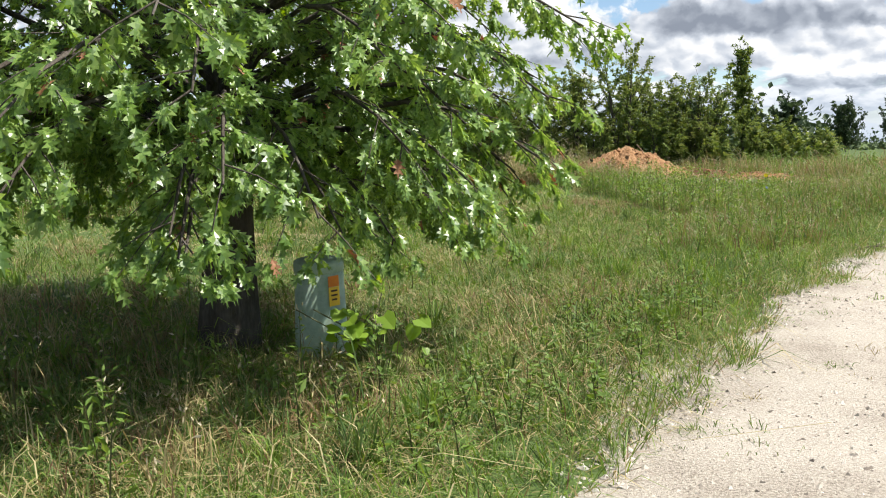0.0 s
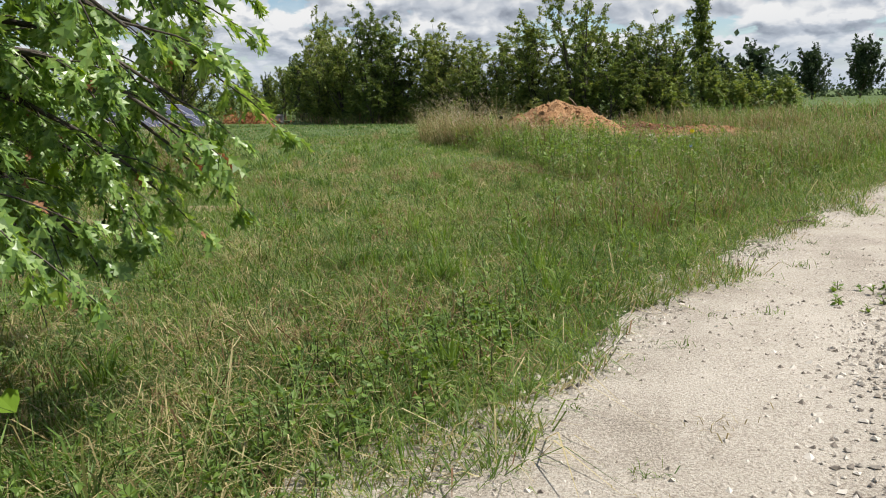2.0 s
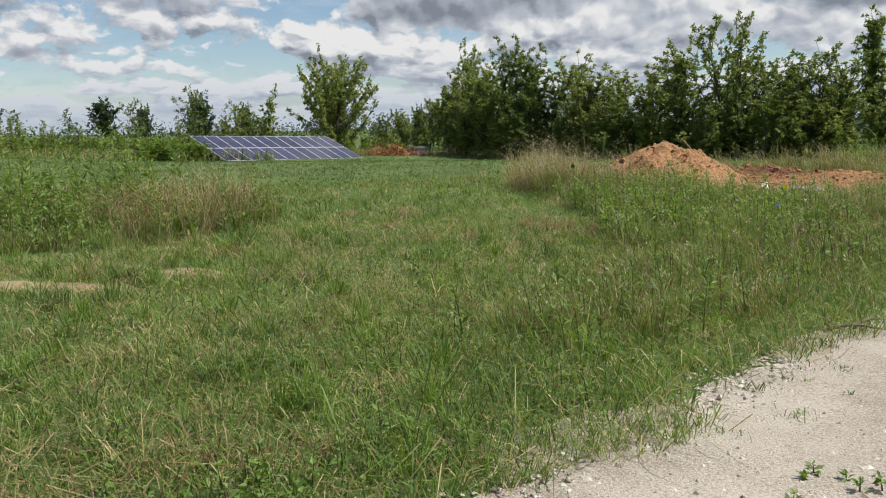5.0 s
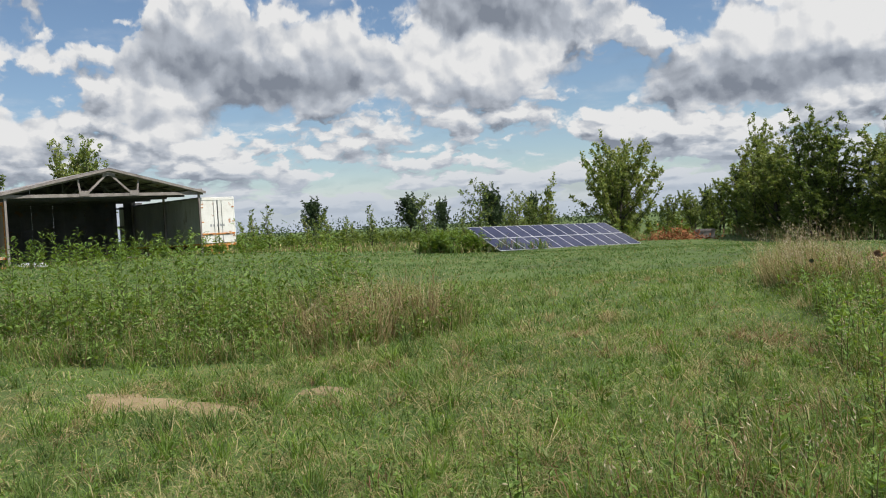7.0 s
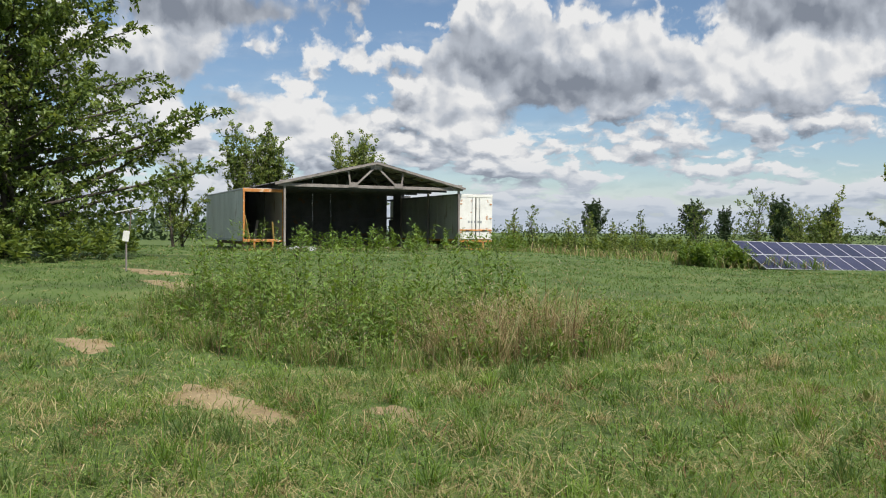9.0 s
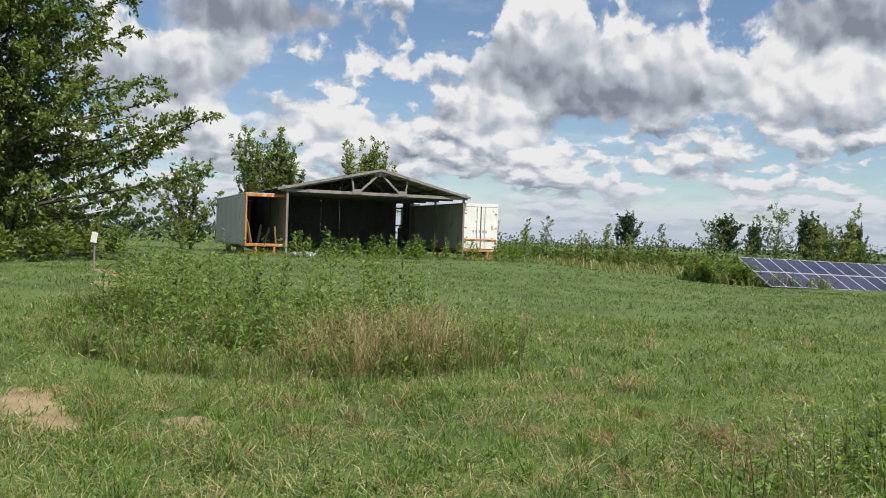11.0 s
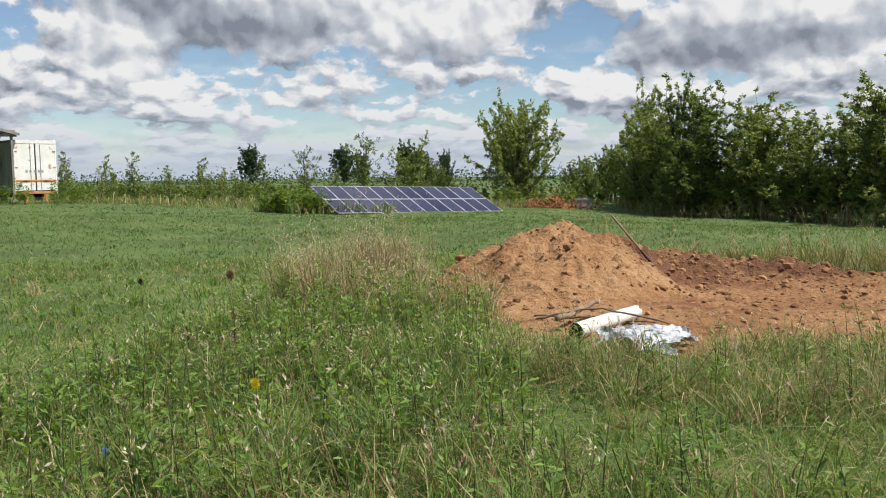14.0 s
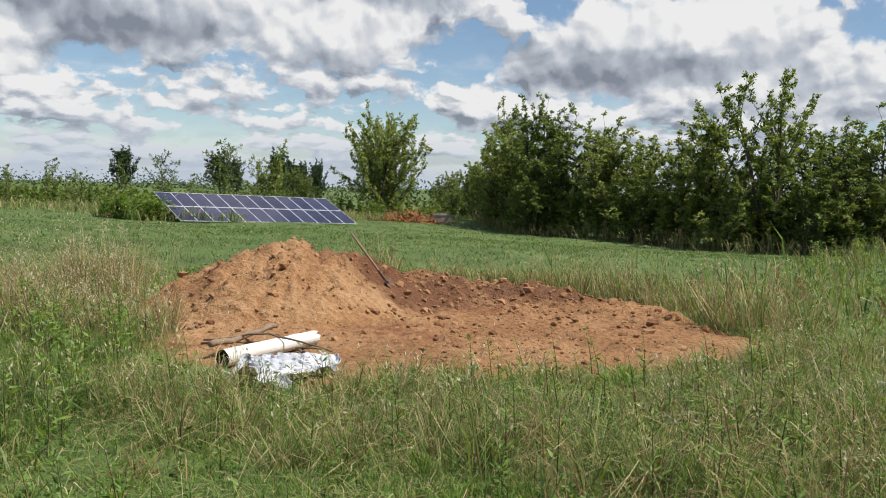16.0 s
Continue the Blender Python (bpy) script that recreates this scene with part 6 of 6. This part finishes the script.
def single_weed(name, x, y, h, label, seed, mats, leaf, slim, head=None):
    """One plant that stands out: stem, leaves, and a flower or seed head."""
    r = np.random.default_rng(seed)
    e = empty(name, pose(x, y, float(land(x, y)) - 0.02), label, "weed")
    t = np.linspace(0, 1, 6)
    path = np.stack([-0.06 * h * t ** 2, 0.03 * h * t, h * t], 1)
    tube("stem", path, 0.008 * (1.15 - t), M[mats[0]], e, 5)
    n = int(26 * h + 8)
    f = r.uniform(0.1, 0.97, n)
    P = np.stack([np.interp(f, t, path[:, c]) for c in range(3)], 1)
    az = r.uniform(0, 6.283, n)
    D = unit(np.stack([np.cos(az), np.sin(az), r.normal(0.4, 0.4, n)], 1))
    L = r.uniform(*leaf, n) * (1.3 - 0.6 * f)
    V, T = leaf_quads(P, D, unit(r.normal(0, 0.3, P.shape) + [0, 0, 1]), L, L * slim)
    part("foliage", fast_mesh("foliage", V, None, T, (M[mats[1]],)), None, e)
    if head:
        m = 16
        az = np.linspace(0, 6.283, m, endpoint=False)
        D = np.stack([np.cos(az), -0.2 + 0 * az, np.sin(az) * 0.8 + 0.2], 1)
        V, T = leaf_quads(np.tile(path[-1], (m, 1)), D, np.tile([0, -1.0, 0.4], (m, 1)), np.full(m, head[1]), np.full(m, head[1] * 0.45))
        part("flower_head", fast_mesh("flower_head", V, None, T, (M[head[0]],)), None, e)
    return e


for k, (x, y, h) in enumerate(((-13.08, 20.96, 1.25), (-11.3, 21.2, 1.15), (-14.6, 20.8, 0.9))):
    single_weed("thistle", x, y, h, "dark dried thistle standing above the strip", 60 + k, ("thistle", "thistle"), (0.10, 0.2), 0.35)
single_weed("yellow_flower", 1.75, 22.4, 0.58, "single yellow flower on a leafy stem by the road", 70, ("stem", "weed"), (0.04, 0.08), 0.3, ("flower", 0.045))
single_weed("chicory", 1.55, 21.5, 0.42, "pale blue chicory flower on a thin stem", 71, ("stem", "weed"), (0.04, 0.07), 0.3, ("blue", 0.03))
single_weed("dock", -0.7, 24.6, 0.85, "curled dock with a rusty brown seed spike", 72, ("stem", "rust_grass"), (0.04, 0.08), 0.5, ("rust_grass", 0.06))
single_weed("dock", -1.5, 24.2, 0.8, "curled dock with a rusty brown seed spike", 73, ("stem", "weed"), (0.05, 0.1), 0.4, ("thistle", 0.04))


def vine():
    r = np.random.default_rng(88)
    g = float(land(-3.75, 10.3))
    e = empty("vine", pose(-3.72, 10.28, g), "bright green broad-leaved vine at the foot of the pedestal", "vine")
    n = 46
    P = np.stack([r.normal(0.0, 0.20, n), r.normal(0, 0.13, n), r.uniform(0.04, 0.42, n)], 1)
    D = unit(r.normal(0, 0.5, (n, 3)) + [0.3, -0.6, -0.3])
    N = unit(r.normal(0, 0.35, (n, 3)) + [0.3, -0.5, 0.9])
    S = unit(np.cross(D, N))
    D = np.cross(N, S)
    s = r.uniform(0.05, 0.11, n)
    out = np.array([(0, 0), (-.15, .42), (.25, .62), (.7, .42), (1.1, 0), (.7, -.42), (.25, -.62), (-.15, -.42)])
    V = P[:, None] + s[:, None, None] * (out[None, :, :1] * D[:, None] + out[None, :, 1:] * S[:, None] + 0.12 * np.abs(out[None, :, 1:]) * N[:, None])
    k = 8 * np.arange(n)[:, None]
    T = np.concatenate([np.stack([0 * k[:, 0] + k[:, 0], k[:, 0] + i, k[:, 0] + i + 1], 1) for i in range(1, 7)])
    part("foliage", fast_mesh("foliage", V, None, T, (M["oak_new"],)), None, e)
    for q in range(5):
        tube("stem", smooth3([(r.normal(0, .1), 0.05, 0), (r.normal(0, .12), 0, 0.2), (r.normal(0, .2), -0.03, 0.42)], 8), np.full(8, 0.004), M["stem"], e, 4)


vine()


def bare_patches():
    for k, (bx, by, rx, ry) in enumerate(BARE):
        n, m = 28, 7
        t = np.linspace(0, 2 * math.pi, n, endpoint=False)
        f = np.linspace(0.02, 1, m)
        R = 1.05 + 0.22 * np.sin(3 * t + k) + 0.15 * np.sin(7 * t + 2 * k)
        X, Y = bx + np.outer(rx * R * np.cos(t), f), by + np.outer(ry * R * np.sin(t), f)
        Z = land(X, Y) + 0.03 * wobble(X, Y, 0.9, 2) + 0.035 - 0.06 * f[None] ** 3
        i, j = np.meshgrid(np.arange(n), np.arange(m - 1), indexing="ij")
        Q = np.stack([i * m + j, i * m + j + 1, (i + 1) % n * m + j + 1, (i + 1) % n * m + j], -1).reshape(-1, 4)
        ob = new("bare_patch", fast_mesh("bare_patch", np.stack([X, Y, Z], -1), Q, None, (M["bare"],), smooth=True))
        tagged(ob, "patch of bare pale earth worn in the grass", "bare earth", "bare patches", "structure")


bare_patches()


def small_far_things():
    # dead brush heap and a pallet beyond the array
    r = np.random.default_rng(9)
    x, y = -24.6, 82.0
    e = empty("brush_heap", pose(x, y, float(land(x, y))), "heap of rust-brown dead brush at the edge of the field", "brush heap")
    n = 900
    P = np.stack([r.normal(0, 1.5, n), r.normal(0, 0.7, n), np.abs(r.normal(0, 0.5, n))], 1)
    P[:, 2] *= np.exp(-(P[:, 0] / 2.2) ** 2)
    L = r.uniform(0.15, 0.45, n)
    V, T = leaf_quads(P, unit(r.normal(0, 1, P.shape)), unit(r.normal(0, 1, P.shape)), L, L * 0.3)
    part("brushwood", fast_mesh("brushwood", V, None, T, (M["brush"],)), None, e)
    x, y = -22.6, 84.0
    c = empty("wooden_crate", pose(x, y, float(land(x, y)) - 0.03, 0, 0, 25), "pale weathered wooden crate at the edge of the field", "crate")
    for k in range(5):
        part("slat", box((0.26, 0.03, 0.8), (-0.62 + 0.31 * k, -0.4, 0.42), bevel=0.006), M["oldwood"], c)
        part("slat", box((0.26, 0.03, 0.8), (-0.62 + 0.31 * k, 0.4, 0.42), bevel=0.006), M["oldwood"], c)
    for z in (0.15, 0.7):
        part("rail", box((1.6, 0.04, 0.1), (0, -0.435, z), bevel=0.006), M["oldwood"], c)
        for sx in (-1, 1):
            part("side", box((0.04, 0.78, 0.2), (sx * 0.74, 0, z), bevel=0.006), M["oldwood"], c)
    # white post with an arm by the big oak
    x, y = -26.8, 21.9
    p = empty("sign_post", pose(x, y, float(land(x, y)) - 0.05, 0, 0, 60), "weathered white post with a slanting arm by the mown track", "post")
    part("post", box((0.05, 0.05, 1.4), (0, 0, 0.7), bevel=0.01), M["oldwood"], p)
    part("board", box((0.2, 0.03, 0.34), (0, -0.05, 1.2), (0, 8, 0), 0.01), M["white"], p, "white board")
    part("pole", beam((0.1, 0, 1.3), (0.15, 0, 2.0), 0.03, 0.03), M["stick"], p)
    part("arm", beam((-0.35, 0, 1.97), (0.45, 0, 2.14), 0.05, 0.03), M["white"], p, "white slanting arm")
    # stick litter and a weed tuft on the road
    for k, (x, y) in enumerate(((1.62, 16.35), (1.8, 16.6), (1.5, 16.55))):
        g = float(land(x, y)) + 0.03
        e = empty("twig", pose(x, y, g, 0, 0, 40 * k), "dark dead twig lying at the road edge", "twig", "twigs at the road edge")
        tube("branch", smooth3([(-0.2, 0, 0), (0, 0.05, 0.05), (0.22, 0.02, 0.02)], 8), np.linspace(0.016, 0.006, 8), M["stick"], e, 6)


small_far_things()
weeds("road_weeds", np.array([(0.7, 12.5), (1.5, 12.3), (1.7, 13.1), (0.9, 13.4)]), 45, 0.09, "low weeds growing in the gravel", 90, leaf=(0.03, 0.06), slim=0.5, on_road=True)
weeds("scattered_weeds", np.array([(-4.5, 9.5), (-2.4, 9.6), (-0.4, 13.6), (1.6, 18.0), (3.6, 20.5), (6.5, 22.6), (6.0, 25.0), (0.0, 24.0), (-4.0, 18.0), (-6.0, 13.0)]), 620, 0.20, "low broad-leaved weeds scattered through the grass", 91, leaf=(0.03, 0.075), slim=0.5)
